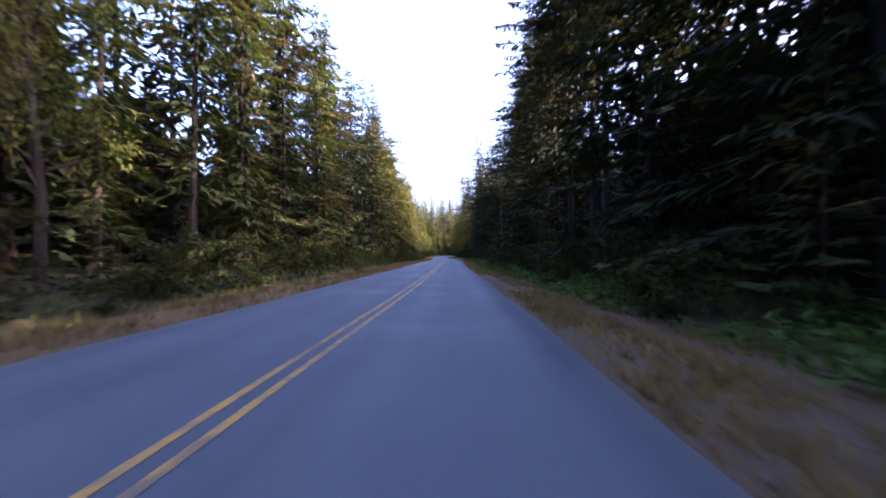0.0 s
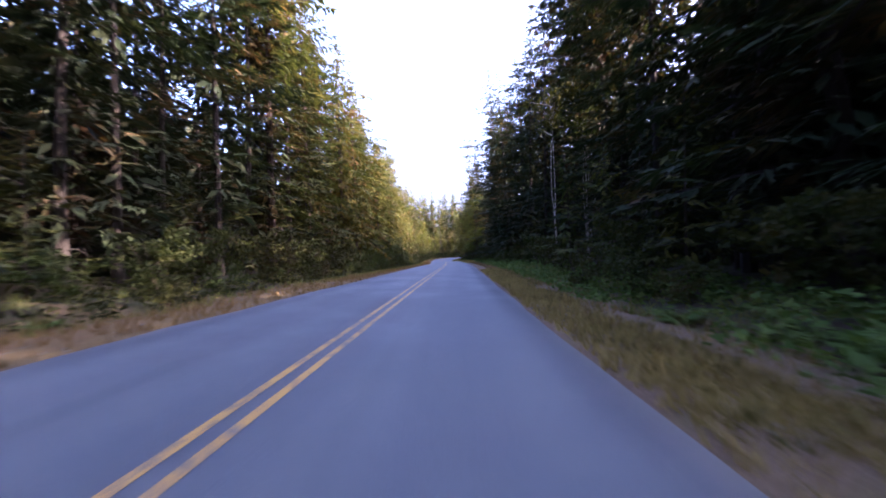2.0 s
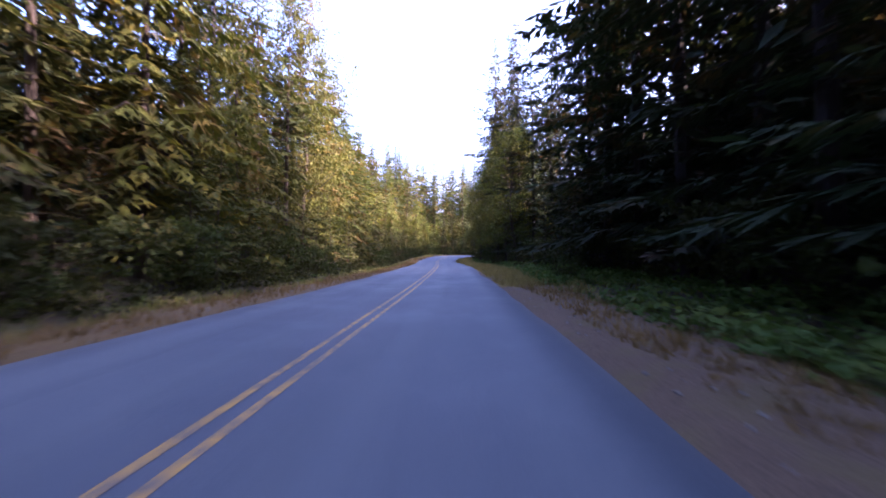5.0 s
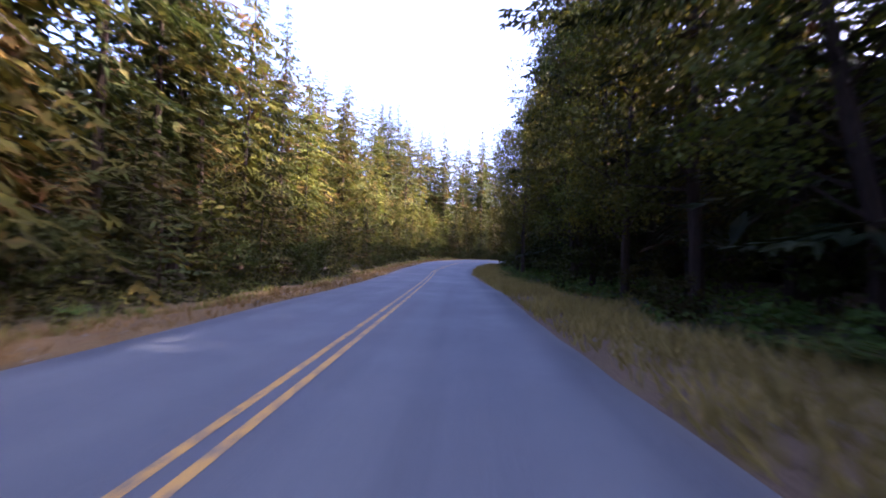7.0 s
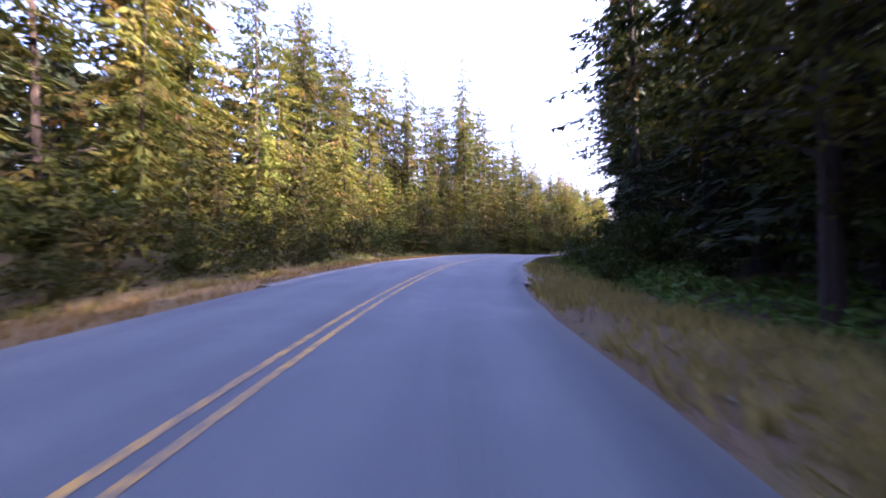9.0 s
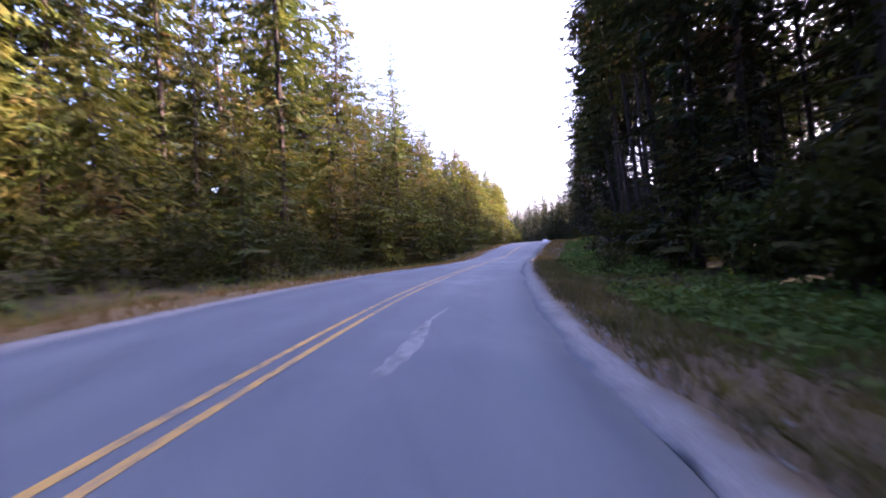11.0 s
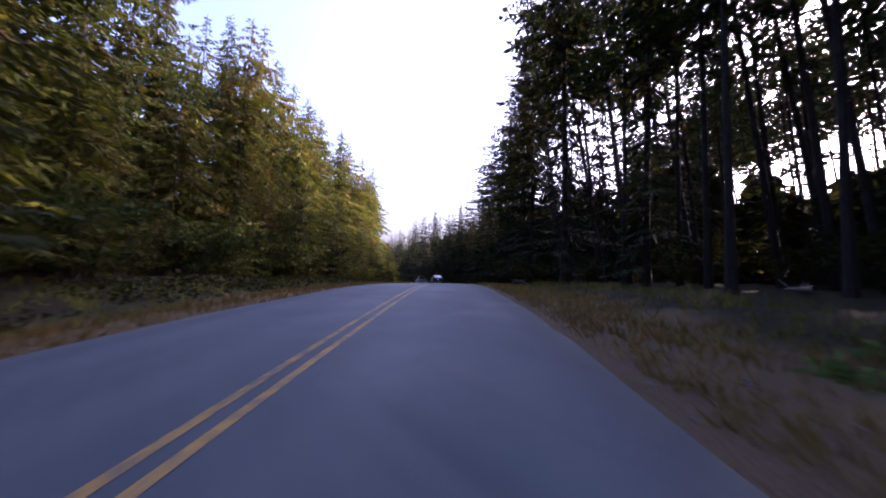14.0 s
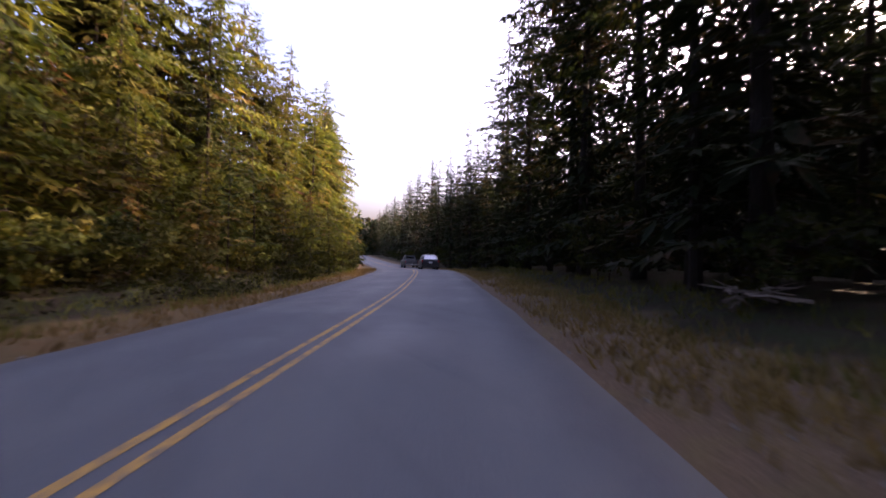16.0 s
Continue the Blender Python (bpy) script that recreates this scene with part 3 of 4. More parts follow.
FIR_L = "tall dark green fir with drooping branches at the forest edge"
CEDAR_L = "yellow-green cedar with hanging sprays at the forest edge"
BARE_L = "tall fir with a bare lower trunk and dead twigs"
PINE_L = "tall thin pine with a bare dark trunk and sparse crown"
BACK_L = "conifer with shade-darkened needles deeper in the forest"
YOUNG_L = "bushy young fir in front of the tall trees"
E1, E2 = "trees of the forest edge", "trees deeper in the forest"
KINDS = {
    "fir_a": (lambda: conifer("fir_tree", FIR_L, "fir tree", 1, 28, 0.09, 4.2, 112, 10, HEMLOCK, forks=2, droop=0.42, hang=0.4), E1),
    "fir_b": (lambda: conifer("fir_tree", FIR_L, "fir tree", 2, 27, 0.15, 3.9, 104, 10, HEMLOCK, forks=2, droop=0.48, hang=0.45, ragged=0.36), E1),
    "fir_c": (lambda: conifer("fir_tree", BARE_L, "fir tree", 3, 29, 0.30, 4.0, 84, 10, HEMLOCK, forks=2, droop=0.32, ragged=0.42, dead=30, core=4), E1),
    # the same firs for the right, in needles darkened in place of shade
    "fir_d": (lambda: conifer("fir_tree", FIR_L, "fir tree", 21, 28, 0.04, 4.0, 118, 11, SHADED_FIR, fan=0.35, bark=DARK_BARK, ragged=0.38, forks=1, core=6), E1),
    "fir_e": (lambda: conifer("fir_tree", FIR_L, "fir tree", 22, 27, 0.08, 3.8, 108, 11, SHADED_FIR, girth=0.007, fan=0.35, bark=DARK_BARK, droop=0.45, ragged=0.45, forks=1, core=6, dead=20), E1),
    "tall_a": (lambda: conifer("fir_tree", FIR_L, "fir tree", 26, 34, 0.05, 4.4, 170, 11, SHADED_FIR, girth=0.0075, fan=0.35, bark=DARK_BARK, forks=1, ragged=0.4, core=6, dead=16), E1),
    "tall_b": (lambda: conifer("fir_tree", BARE_L, "fir tree", 27, 33, 0.24, 4.2, 150, 11, SHADED_FIR, girth=0.0075, fan=0.35, bark=DARK_BARK, forks=1, droop=0.45, ragged=0.5, core=5, dead=40), E1),
    "spire": (lambda: conifer("fir_tree", "slender ragged fir rising above its neighbours", "fir tree", 4, 36, 0.10, 4.2, 150, 9, HEMLOCK, forks=2, droop=0.3, ragged=0.36), E1),
    "cedar_a": (lambda: conifer("cedar_tree", CEDAR_L, "cedar tree", 5, 22, 0.04, 4.3, 110, 10, CEDAR, forks=2, droop=0.62, hang=0.85), E1),
    "cedar_b": (lambda: conifer("cedar_tree", CEDAR_L, "cedar tree", 6, 20, 0.05, 4.0, 100, 10, CEDAR, forks=2, droop=0.72, hang=1.0, ragged=0.4), E1),
    "cedar_half": (lambda: conifer("cedar_tree", "half-grown yellowish cedar with drooping sprays", "cedar tree", 31, 12, 0.03, 2.9, 74, 8, CEDAR, forks=1, droop=0.6, hang=0.8, ragged=0.35, core=5), E1),
    "pine_a": (lambda: conifer("pine_tree", PINE_L, "pine tree", 7, 25, 0.40, 2.6, 64, 8, PINE, bark=DARK_BARK, forks=2, core=4, droop=0.18, girth=0.0062, ragged=0.5, dead=30, round_top=0.6, fan=0.42), "thin pines"),
    "pine_b": (lambda: conifer("pine_tree", PINE_L, "pine tree", 8, 26, 0.50, 2.6, 54, 8, PINE, bark=DARK_BARK, forks=2, core=4, droop=0.22, girth=0.006, ragged=0.5, dead=34, round_top=0.5, fan=0.42), "thin pines"),
    # deeper trees share the needles darkened in place of shade
    "back_a": (lambda: conifer("conifer_tree", BACK_L, "conifer", 9, 25, 0.05, 4.2, 66, 6, SHADED_FIR, core=7, dead=4, twigs=8, forks=0, fan=0.5), E2),
    "back_b": (lambda: conifer("conifer_tree", BACK_L, "conifer", 10, 24, 0.07, 4.0, 64, 6, SHADED_FIR, core=7, ragged=0.42, dead=4, twigs=8, forks=0, fan=0.5), E2),
    "back_pine": (lambda: conifer("pine_tree", "thin pine added deeper in the open stand", "pine tree", 23, 26, 0.38, 2.7, 70, 6, PINE, bark=DARK_BARK, core=4, droop=0.2, girth=0.006, ragged=0.45, dead=12, round_top=0.5, twigs=6, forks=1, fan=0.55), "thin pines"),
    # added for its high crown, which blocks the sun behind the stand
    "sun_block_pine": (lambda: conifer("pine_tree", "thin pine added deeper in the open stand", "pine tree", 24, 29, 0.58, 3.4, 100, 6, PINE, bark=DARK_BARK, core=5, droop=0.2, girth=0.006, ragged=0.35, dead=8, round_top=0.6, twigs=6, forks=1, fan=0.55), "thin pines"),
    "young_a": (lambda: conifer("young_fir", YOUNG_L, "young fir", 12, 7.0, 0.01, 1.9, 44, 6, HEMLOCK, fan=0.4, forks=1, droop=0.25, dead=0, core=3), "young firs"),
    "young_b": (lambda: conifer("young_fir", YOUNG_L, "young fir", 13, 6.0, 0.01, 2.0, 42, 6, CEDAR, fan=0.4, forks=1, droop=0.4, dead=0, core=3, hang=0.6), "young firs"),
    "alder": (lambda: broadleaf("alder_tree", "leafy alder with loose yellowish green foliage", "alder tree", 14, 17, 3.4, 60, 150, 0.15, BROAD, BARK, low=0.12), "leafy trees"),
    "alder_b": (lambda: broadleaf("alder_tree", "leafy alder with loose yellowish green foliage", "alder tree", 15, 21, 3.8, 64, 150, 0.15, BROAD, BARK, low=0.15), "leafy trees"),
    "birch": (lambda: broadleaf("birch_tree", "slim birch with pale bare stems among dark firs", "birch tree", 16, 15, 2.2, 20, 40, 0.22, BROAD, PALE_BARK, stems=2, low=0.8, thick=0.0042), "birches"),
    "shrub_a": (lambda: broadleaf("shrub", "dense green shrub along the foot of the trees", "shrub", 17, 2.0, 1.1, 20, 26, 0.17, SHRUB, BARK, stems=4, low=0.1, thick=0.008), "roadside shrubs"),
    "shrub_b": (lambda: broadleaf("shrub", "dense green shrub along the foot of the trees", "shrub", 18, 2.8, 1.4, 24, 28, 0.19, SHRUB, BARK, stems=4, low=0.1, thick=0.008), "roadside shrubs"),
    "shrub_c": (lambda: broadleaf("shrub", "yellowing shrub along the foot of the trees", "shrub", 19, 2.2, 1.2, 20, 26, 0.18, BROAD, BARK, stems=4, low=0.1, thick=0.008), "roadside shrubs"),
    "fern": (lambda: fern(20), "ferns"),
}
LEAN = 0.0  # degrees; how far the trees of a row lean
plants = Plants()
rng = random.Random(5)

# trees that stand out, by their places in the plan: kind, x, y, height
for key, x, y, size in (
        ("spire", -19.4, 211.4, 1.06), ("spire", -16.3, 218.7, 1.13), ("spire", -21.0, 216.5, 1.1), ("spire", 9.6, 146, 1.0), ("spire", -13.9, 102.6, 0.82),
        ("fir_c", -18.6, 180.6, 0.95), ("spire", 23.8, 266.6, 1.18), ("spire", 6.5, 245.7, 1.14), ("spire", 2.9, 250.2, 1.2), ("spire", 11.3, 248.7, 1.12), ("fir_d", 57.0, 251.0, 1.06), ("fir_d", 54.2, 244.2, 0.84), ("fir_d", 83.0, 300.5, 0.62), ("spire", 32.2, 273.6, 0.86), ("fir_a", 38.0, 277.3, 0.92), ("fir_b", 44.0, 283.0, 0.98), ("fir_a", 48.8, 290.0, 0.94),
        ("fir_b", 54.2, 290.4, 0.84), ("fir_a", 58.1, 296.5, 0.85), ("fir_a", 68.4, 309.4, 0.84), ("tall_a", 12.4, 76.5, 0.9), ("tall_a", 11.9, 81.5, 0.95),
        ("fir_e", 84.5, 298, 0.8), ("birch", 11.9, 70.2, 1.1), ("birch", 15.2, 70.6, 1.15), ("birch", 16.4, 72.0, 1.2), ("birch", 14.4, 69.3, 1.0), ("birch", 17.2, 75, 1.2)):
    plants.put(key, x, y, size, wide=size * 0.95)

for key, s, lat, size, wide in (("alder_b", 158, 7.7, 0.86, 0.9), ("alder", 163.5, 7.9, 0.95, 0.95), ("young_b", 190.5, -10.4, 0.8, 1.2),
                                ("young_b", 193.5, -10.0, 0.7, 1.25), ("young_b", 197, -10.3, 0.78, 1.2), ("alder", 404, -6.5, 0.6, 0.8), ("alder", 411, -5.6, 0.55, 0.8), ("alder", 420, -6.2, 0.7, 0.9)):
    plants.put(key, *spot(s, lat), size, wide=wide)


def row(side, s_from, s_to, step, lat, spread, kinds, low, high, widen=(0.85, 1.15)):
    """Trees along one side of the road, at uneven places."""
    s = s_from
    while s < s_to:
        q = lat + rng.uniform(-spread, spread)
        x, y = spot(s + rng.uniform(-0.3, 0.3) * step, side * q)
        size = rng.uniform(low, high)
        plants.put(rng.choice(kinds), x, y, size, wide=size * rng.uniform(*widen))
        s += step * rng.uniform(0.75, 1.25)


edge_right = ["fir_d", "fir_e", "fir_d", "fir_e", "fir_e", "alder_b"]
deep = ["back_a", "back_b"]
TALL = {"fir_a": 28, "fir_b": 27, "fir_c": 29, "fir_d": 28, "fir_e": 27, "cedar_a": 22, "cedar_b": 20, "alder": 17, "back_a": 25, "back_b": 24}
# the left edge of the tall forest: metres along the road, distance from its centre line, height of the trees
LEFT_EDGE = ((-20, 12.6, 27), (85, 12.6, 28), (100, 13.0, 26), (110, 12.8, 23), (140, 13.0, 22.5), (155, 14.5, 22), (165, 17.5, 23), (176, 21.5, 26), (195, 27, 33), (205, 29.5, 37), (225, 29, 36.5),
             (245, 28.5, 37), (258, 25.5, 30), (274, 23, 29), (282, 21, 26), (300, 18.5, 25), (310, 14.5, 23), (327, 10.5, 23), (352, 10, 25))


def edge_row(s_from, s_to, step, back, spread, kinds, tall=1.0, widen=(0.9, 1.1)):
    """Tall trees along the left edge of the forest, or some metres behind it."""
    s, (at, lat, high) = s_from, zip(*LEFT_EDGE)
    while s < s_to:
        x, y = spot(s + rng.uniform(-0.3, 0.3) * step, -np.interp(s, at, lat) - back - rng.uniform(-spread, spread))
        key = rng.choice(kinds)
        size = tall * np.interp(s, at, high) / TALL[key] * rng.choice((0.86, 0.95, 1.0, 1.04, 1.1))
        plants.put(key, x, y, size, wide=min(1.2, max(0.85, size)) * rng.uniform(*widen))
        s += step * rng.uniform(0.75, 1.25)


# left side
# dark-needled firs mixed in from here to 62 m put shade into colour
edge_row(-12, 26, 3.4, 0.6, 1.0, ["alder", "fir_d", "fir_a", "fir_b"], 0.95, (0.75, 0.92))
edge_row(26, 62, 3.2, 0.0, 1.2, ["fir_a", "fir_e", "fir_b", "fir_d"])
edge_row(62, 92, 3.3, 0.0, 1.2, ["fir_a", "fir_b", "fir_a", "fir_b", "fir_a", "cedar_a"])
edge_row(92, 108, 3.4, 0.0, 1.2, ["fir_a", "fir_b", "cedar_a"])
edge_row(108, 132, 3.1, 0.0, 1.0, ["cedar_a", "cedar_b", "cedar_a", "alder", "fir_b"])
edge_row(132, 165, 3.2, 0.0, 1.0, ["fir_a", "cedar_a", "fir_b", "cedar_b"])
edge_row(165, 215, 3.6, 0.0, 1.2, ["fir_a", "cedar_a", "fir_c", "fir_b"])
edge_row(215, 262, 3.6, 0.0, 1.2, ["fir_a", "fir_b", "fir_c", "fir_c"])
edge_row(262, 282, 3.2, 0.0, 1.0, ["fir_a", "fir_b", "cedar_a", "fir_a"])
# mostly yellow cedar here, its colour standing in for sun on the trees
edge_row(282, 350, 3.2, 0.0, 1.0, ["cedar_a", "cedar_b", "cedar_a", "fir_a"])
edge_row(-24, 345, 4.4, 5.2, 1.4, deep, 0.92, (1.0, 1.3))
# half-grown trees in front of the forest where its edge draws back
row(-1, 166, 206, 3.0, 15.0, 1.8, ["young_a", "young_b", "cedar_b"], 0.35, 1.0, (0.8, 1.0))
# yellow cedars put the sun on these front rows into the foliage colour
row(-1, 176, 262, 3.2, 20.0, 1.6, ["cedar_half"], 0.75, 1.2, (0.9, 1.15))
row(-1, 208, 262, 3.0, 14.6, 1.2, ["cedar_half", "cedar_half", "cedar_half", "fir_b"], 0.5, 1.3, (0.85, 1.1))
row(-1, 250, 302, 3.0, 15.2, 1.0, ["cedar_half", "cedar_half", "cedar_b"], 0.6, 1.2, (0.9, 1.1))
row(-1, 296, 350, 3.0, 6.6, 0.4, ["shrub_c", "shrub_b", "young_b"], 0.7, 1.1)
row(-1, 345, 500, 6.0, 11.0, 1.2, deep, 0.7, 0.9)
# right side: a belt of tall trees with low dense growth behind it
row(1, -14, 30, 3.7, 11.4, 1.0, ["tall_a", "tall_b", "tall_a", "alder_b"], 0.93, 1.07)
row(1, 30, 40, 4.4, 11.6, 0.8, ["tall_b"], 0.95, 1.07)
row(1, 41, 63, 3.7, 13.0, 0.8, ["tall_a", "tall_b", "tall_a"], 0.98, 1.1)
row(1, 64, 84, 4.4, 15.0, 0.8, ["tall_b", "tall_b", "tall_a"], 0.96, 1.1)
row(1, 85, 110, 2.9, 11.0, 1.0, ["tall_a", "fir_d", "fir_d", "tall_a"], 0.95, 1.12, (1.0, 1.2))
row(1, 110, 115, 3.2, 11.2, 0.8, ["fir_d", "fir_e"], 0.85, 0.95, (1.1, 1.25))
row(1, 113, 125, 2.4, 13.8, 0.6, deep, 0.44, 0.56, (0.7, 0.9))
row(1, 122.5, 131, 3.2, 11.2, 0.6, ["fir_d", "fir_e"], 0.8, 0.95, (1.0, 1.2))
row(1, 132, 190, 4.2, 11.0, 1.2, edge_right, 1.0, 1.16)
row(1, 128, 150, 4.6, 8.4, 0.5, ["alder_b", "alder"], 0.85, 1.05)
row(1, 190, 199, 3.4, 11.4, 1.0, ["fir_e", "pine_a"], 0.95, 1.05)
row(1, 199, 214, 3.0, 11.8, 1.2, ["fir_e", "pine_a", "pine_b"], 0.95, 1.1)
row(1, 252, 266, 2.3, 11.6, 1.2, ["pine_a", "fir_e", "pine_a"], 1.0, 1.15)
row(1, 284, 303, 2.9, 10.8, 1.0, ["fir_d", "fir_d", "fir_e"], 1.0, 1.12, (0.95, 1.1))
row(1, 303, 313, 3.4, 10.6, 0.8, ["fir_d", "fir_e"], 0.92, 1.0, (0.9, 1.1))
row(1, 313, 345, 3.8, 10.4, 1.0, ["fir_d", "fir_e"], 0.6, 0.7, (1.1, 1.3))
row(1, 345, 500, 5.0, 11.0, 1.2, deep, 0.85, 1.05)
# tall row out of view, added to keep sun off the left-hand trees
row(1, -34, 8, 2.6, 15.5, 1.0, deep, 1.25, 1.4, (0.85, 1.0))
row(1, -30, 28, 4.2, 17.0, 1.2, ["back_a", "back_b", "fir_e"], 0.8, 0.98)
row(1, 28, 46, 4.2, 17.0, 1.2, deep, 0.42, 0.55)
row(1, 46, 64, 4.2, 17.0, 1.2, ["back_a", "back_b", "fir_e"], 0.8, 0.98)
row(1, 64, 78, 3.6, 18.0, 1.2, deep, 0.36, 0.5)
row(1, 78, 113, 3.3, 17.0, 1.2, ["back_a", "back_b", "fir_e"], 0.98, 1.15)
row(1, 122.5, 198, 4.4, 16.6, 1.2, ["fir_e", "back_b", "fir_e"], 0.85, 1.0)
row(1, -24, 63, 3.0, 14.6, 0.8, deep, 0.4, 0.52, (0.7, 0.9))
row(1, 63, 198, 3.6, 14.6, 0.8, deep, 0.28, 0.38, (0.6, 0.8))
row(1, 280, 303, 3.4, 16.4, 1.4, deep, 0.72, 0.9, (0.95, 1.15))
row(1, 307, 425, 5.6, 17.5, 2.0, deep, 0.8, 1.0)
# the open stand of thin pines, leaning a little the way the road goes
LEAN = 6.0
row(1, 214, 236, 2.0, 12.0, 1.6, ["pine_a", "pine_b"], 1.0, 1.2)
row(1, 236, 252, 1.9, 11.8, 1.4, ["pine_a", "fir_e", "pine_b", "pine_a"], 1.0, 1.18)
row(1, 266, 284, 2.2, 11.8, 1.3, ["pine_b", "pine_b", "pine_a"], 1.05, 1.25)
row(1, 199, 260, 2.3, 16.6, 1.8, ["pine_a", "pine_b"], 0.95, 1.12)
row(1, 260, 280, 2.6, 16.8, 1.8, ["pine_b"], 1.05, 1.2)
row(1, 199, 262, 2.8, 22.0, 2.0, ["back_pine"], 0.8, 0.92, (1.15, 1.45))
row(1, 262, 286, 3.2, 23.0, 2.0, ["pine_b"], 0.85, 1.0)
row(1, 198, 266, 2.8, 28.0, 2.0, ["back_pine"], 0.8, 0.95, (1.1, 1.4))
row(1, 266, 292, 3.2, 29.0, 2.0, ["pine_b", "back_pine"], 0.85, 1.0)
# farthest rows, added so that their crowns keep sun off the road
row(1, 196, 266, 2.3, 34.0, 1.8, ["sun_block_pine", "back_pine"], 0.8, 0.92)
row(1, 266, 304, 3.8, 34.0, 1.6, ["sun_block_pine"], 0.82, 0.92)
row(1, 196, 268, 2.6, 41.0, 1.8, ["sun_block_pine", "sun_block_pine", "back_pine"], 0.88, 0.98)
row(1, 268, 304, 3.0, 41.0, 1.6, ["sun_block_pine"], 0.9, 1.0)
LEAN = 0.0
# younger growth and shrubs at the edge
row(-1, -5, 100, 3.2, 8.8, 0.7, ["shrub_a", "shrub_b", "shrub_a", "shrub_b"], 0.6, 1.0)
row(-1, -5, 100, 6.0, 10.6, 0.6, ["shrub_b", "young_a"], 0.6, 0.9)
row(-1, 100, 230, 2.8, 8.8, 0.7, ["young_a", "shrub_b", "shrub_a", "shrub_b"], 0.6, 1.0)
row(-1, 100, 230, 2.6, 10.4, 0.6, ["young_a", "young_a", "young_b", "young_a"], 0.6, 1.0)
row(-1, 128, 215, 3.0, 8.2, 0.5, ["young_a"], 0.32, 0.5, (0.55, 0.75))
row(-1, 222, 252, 2.0, 9.0, 0.6, ["young_b", "shrub_b", "young_a"], 0.8, 1.3)
row(-1, 222, 252, 3.0, 10.8, 0.6, ["young_b", "young_a"], 1.1, 1.6)
row(-1, 250, 292, 2.4, 11.2, 0.6, ["young_b", "shrub_c", "shrub_b", "shrub_b"], 0.8, 1.3)
row(-1, 250, 292, 3.0, 12.6, 0.6, ["shrub_b", "young_a", "young_b"], 0.9, 1.4)
row(-1, 272, 312, 2.2, 10.2, 0.8, ["young_b", "shrub_c", "young_b", "young_a"], 0.7, 1.25)
row(-1, 276, 312, 4.0, 12.6, 0.8, ["cedar_half"], 0.5, 0.75, (1.0, 1.25))
row(-1, 300, 420, 8.0, 9.5, 1.0, ["shrub_b", "shrub_c", "young_a"], 0.8, 1.3)
row(1, -5, 190, 3.4, 9.4, 0.8, ["shrub_a", "shrub_b", "shrub_b", "young_a"], 0.7, 1.1)
row(1, -5, 230, 1.5, 7.2, 0.9, ["fern", "fern", "fern", "fern", "fern", "shrub_a"], 0.5, 1.0)
row(-1, -5, 250, 2.6, 7.4, 0.5, ["fern", "shrub_a"], 0.4, 0.65)
row(1, 185, 206, 2.6, 11.0, 1.0, ["shrub_b", "young_a"], 0.9, 1.2)
row(1, 200, 222, 2.2, 10.4, 0.7, ["shrub_b", "young_a", "shrub_b"], 0.9, 1.3)
row(1, 204, 276, 3.6, 13.5, 1.5, ["shrub_b", "shrub_a"], 0.6, 0.95)
row(1, 204, 276, 4.0, 18.5, 1.5, ["shrub_b", "shrub_b", "young_a"], 0.8, 1.15)
row(1, 230, 300, 2.3, 15.4, 1.3, deep, 0.17, 0.26, (0.34, 0.46))
row(1, 276, 420, 7.0, 9.5, 1.0, ["shrub_b", "shrub_a"], 0.8, 1.2)


# ---- woods beyond the first rows of trees ----
def far_woods(seed, spans):
    """Crowns and stems of the trees that stand behind, merged."""
    g = np.random.default_rng(seed)
    pieces, count, blades_v, blades_f = [], 0, [], []
    for s_from, s_to, lat, step, low, high in spans:
        for s in np.arange(s_from, s_to, step):
            x, y = spot(s + g.uniform(-1, 1), lat + g.uniform(-3, 3))
            h, z = g.uniform(low, high), ground_at(x, y) - 0.3
            m = int(30 + 11 * h)
            u = g.random(m) ** 1.25
            a = g.uniform(0, 6.28, m)
            r = (0.18 + 0.03 * h) * 4.5 * (1.02 - u) * g.random(m) ** 0.4
            at = np.column_stack([x + r * np.cos(a), y + r * np.sin(a), z + h * u])
            way = unit(np.column_stack([np.cos(a), np.sin(a), np.full(m, -0.5)]) + g.normal(0, 0.35, (m, 3)))
            long = g.uniform(1.2, 2.4, m)
            v, f = sprays(g, at, way, long, long * 0.7, 0.3)
            blades_v.append(v), blades_f.append(f + count)
            count += len(v)
    ob = new("far_woods", mesh_from("far_woods", np.vstack(blades_v), np.vstack(blades_f), SHADED_FIR))
    tagged(ob, "dense dark conifer woods behind the edge trees", "woods", kind="stuff")


far_woods(31, ((-50, 165, -24, 3.0, 12, 16), (-50, 165, -31, 3.4, 13, 18), (165, 300, -40, 3.2, 18, 24), (300, 425, -24, 3.2, 13, 18), (-50, 425, -47, 4.4, 17, 23)))
# right-hand woods step up in height with distance, set to block the sun
far_woods(32, ((-60, 118, 22, 2.0, 14, 17), (-60, 118, 28, 2.4, 15, 19), (118, 198, 20, 1.8, 9.5, 11.5), (118, 198, 25.5, 2.0, 13, 15), (-60, 198, 34, 2.6, 17, 20), (-60, 198, 42, 3.2, 20, 23), (198, 284, 25, 2.2, 6, 8), (196, 284, 30, 2.0, 8, 10),
               (196, 284, 36, 2.2, 7, 10), (196, 284, 45, 3.0, 7, 12), (280, 310, 24, 2.6, 9, 13), (280, 310, 32, 3.5, 10, 14), (300, 505, 24, 3.0, 13, 19), (300, 505, 31, 3.5, 14, 20), (300, 505, 39, 4.5, 16, 22)))
far_woods(33, tuple((496, 530, lat, 5.0, 17, 25) for lat in (-24, -16, -8, 0, 8, 16, 24)))


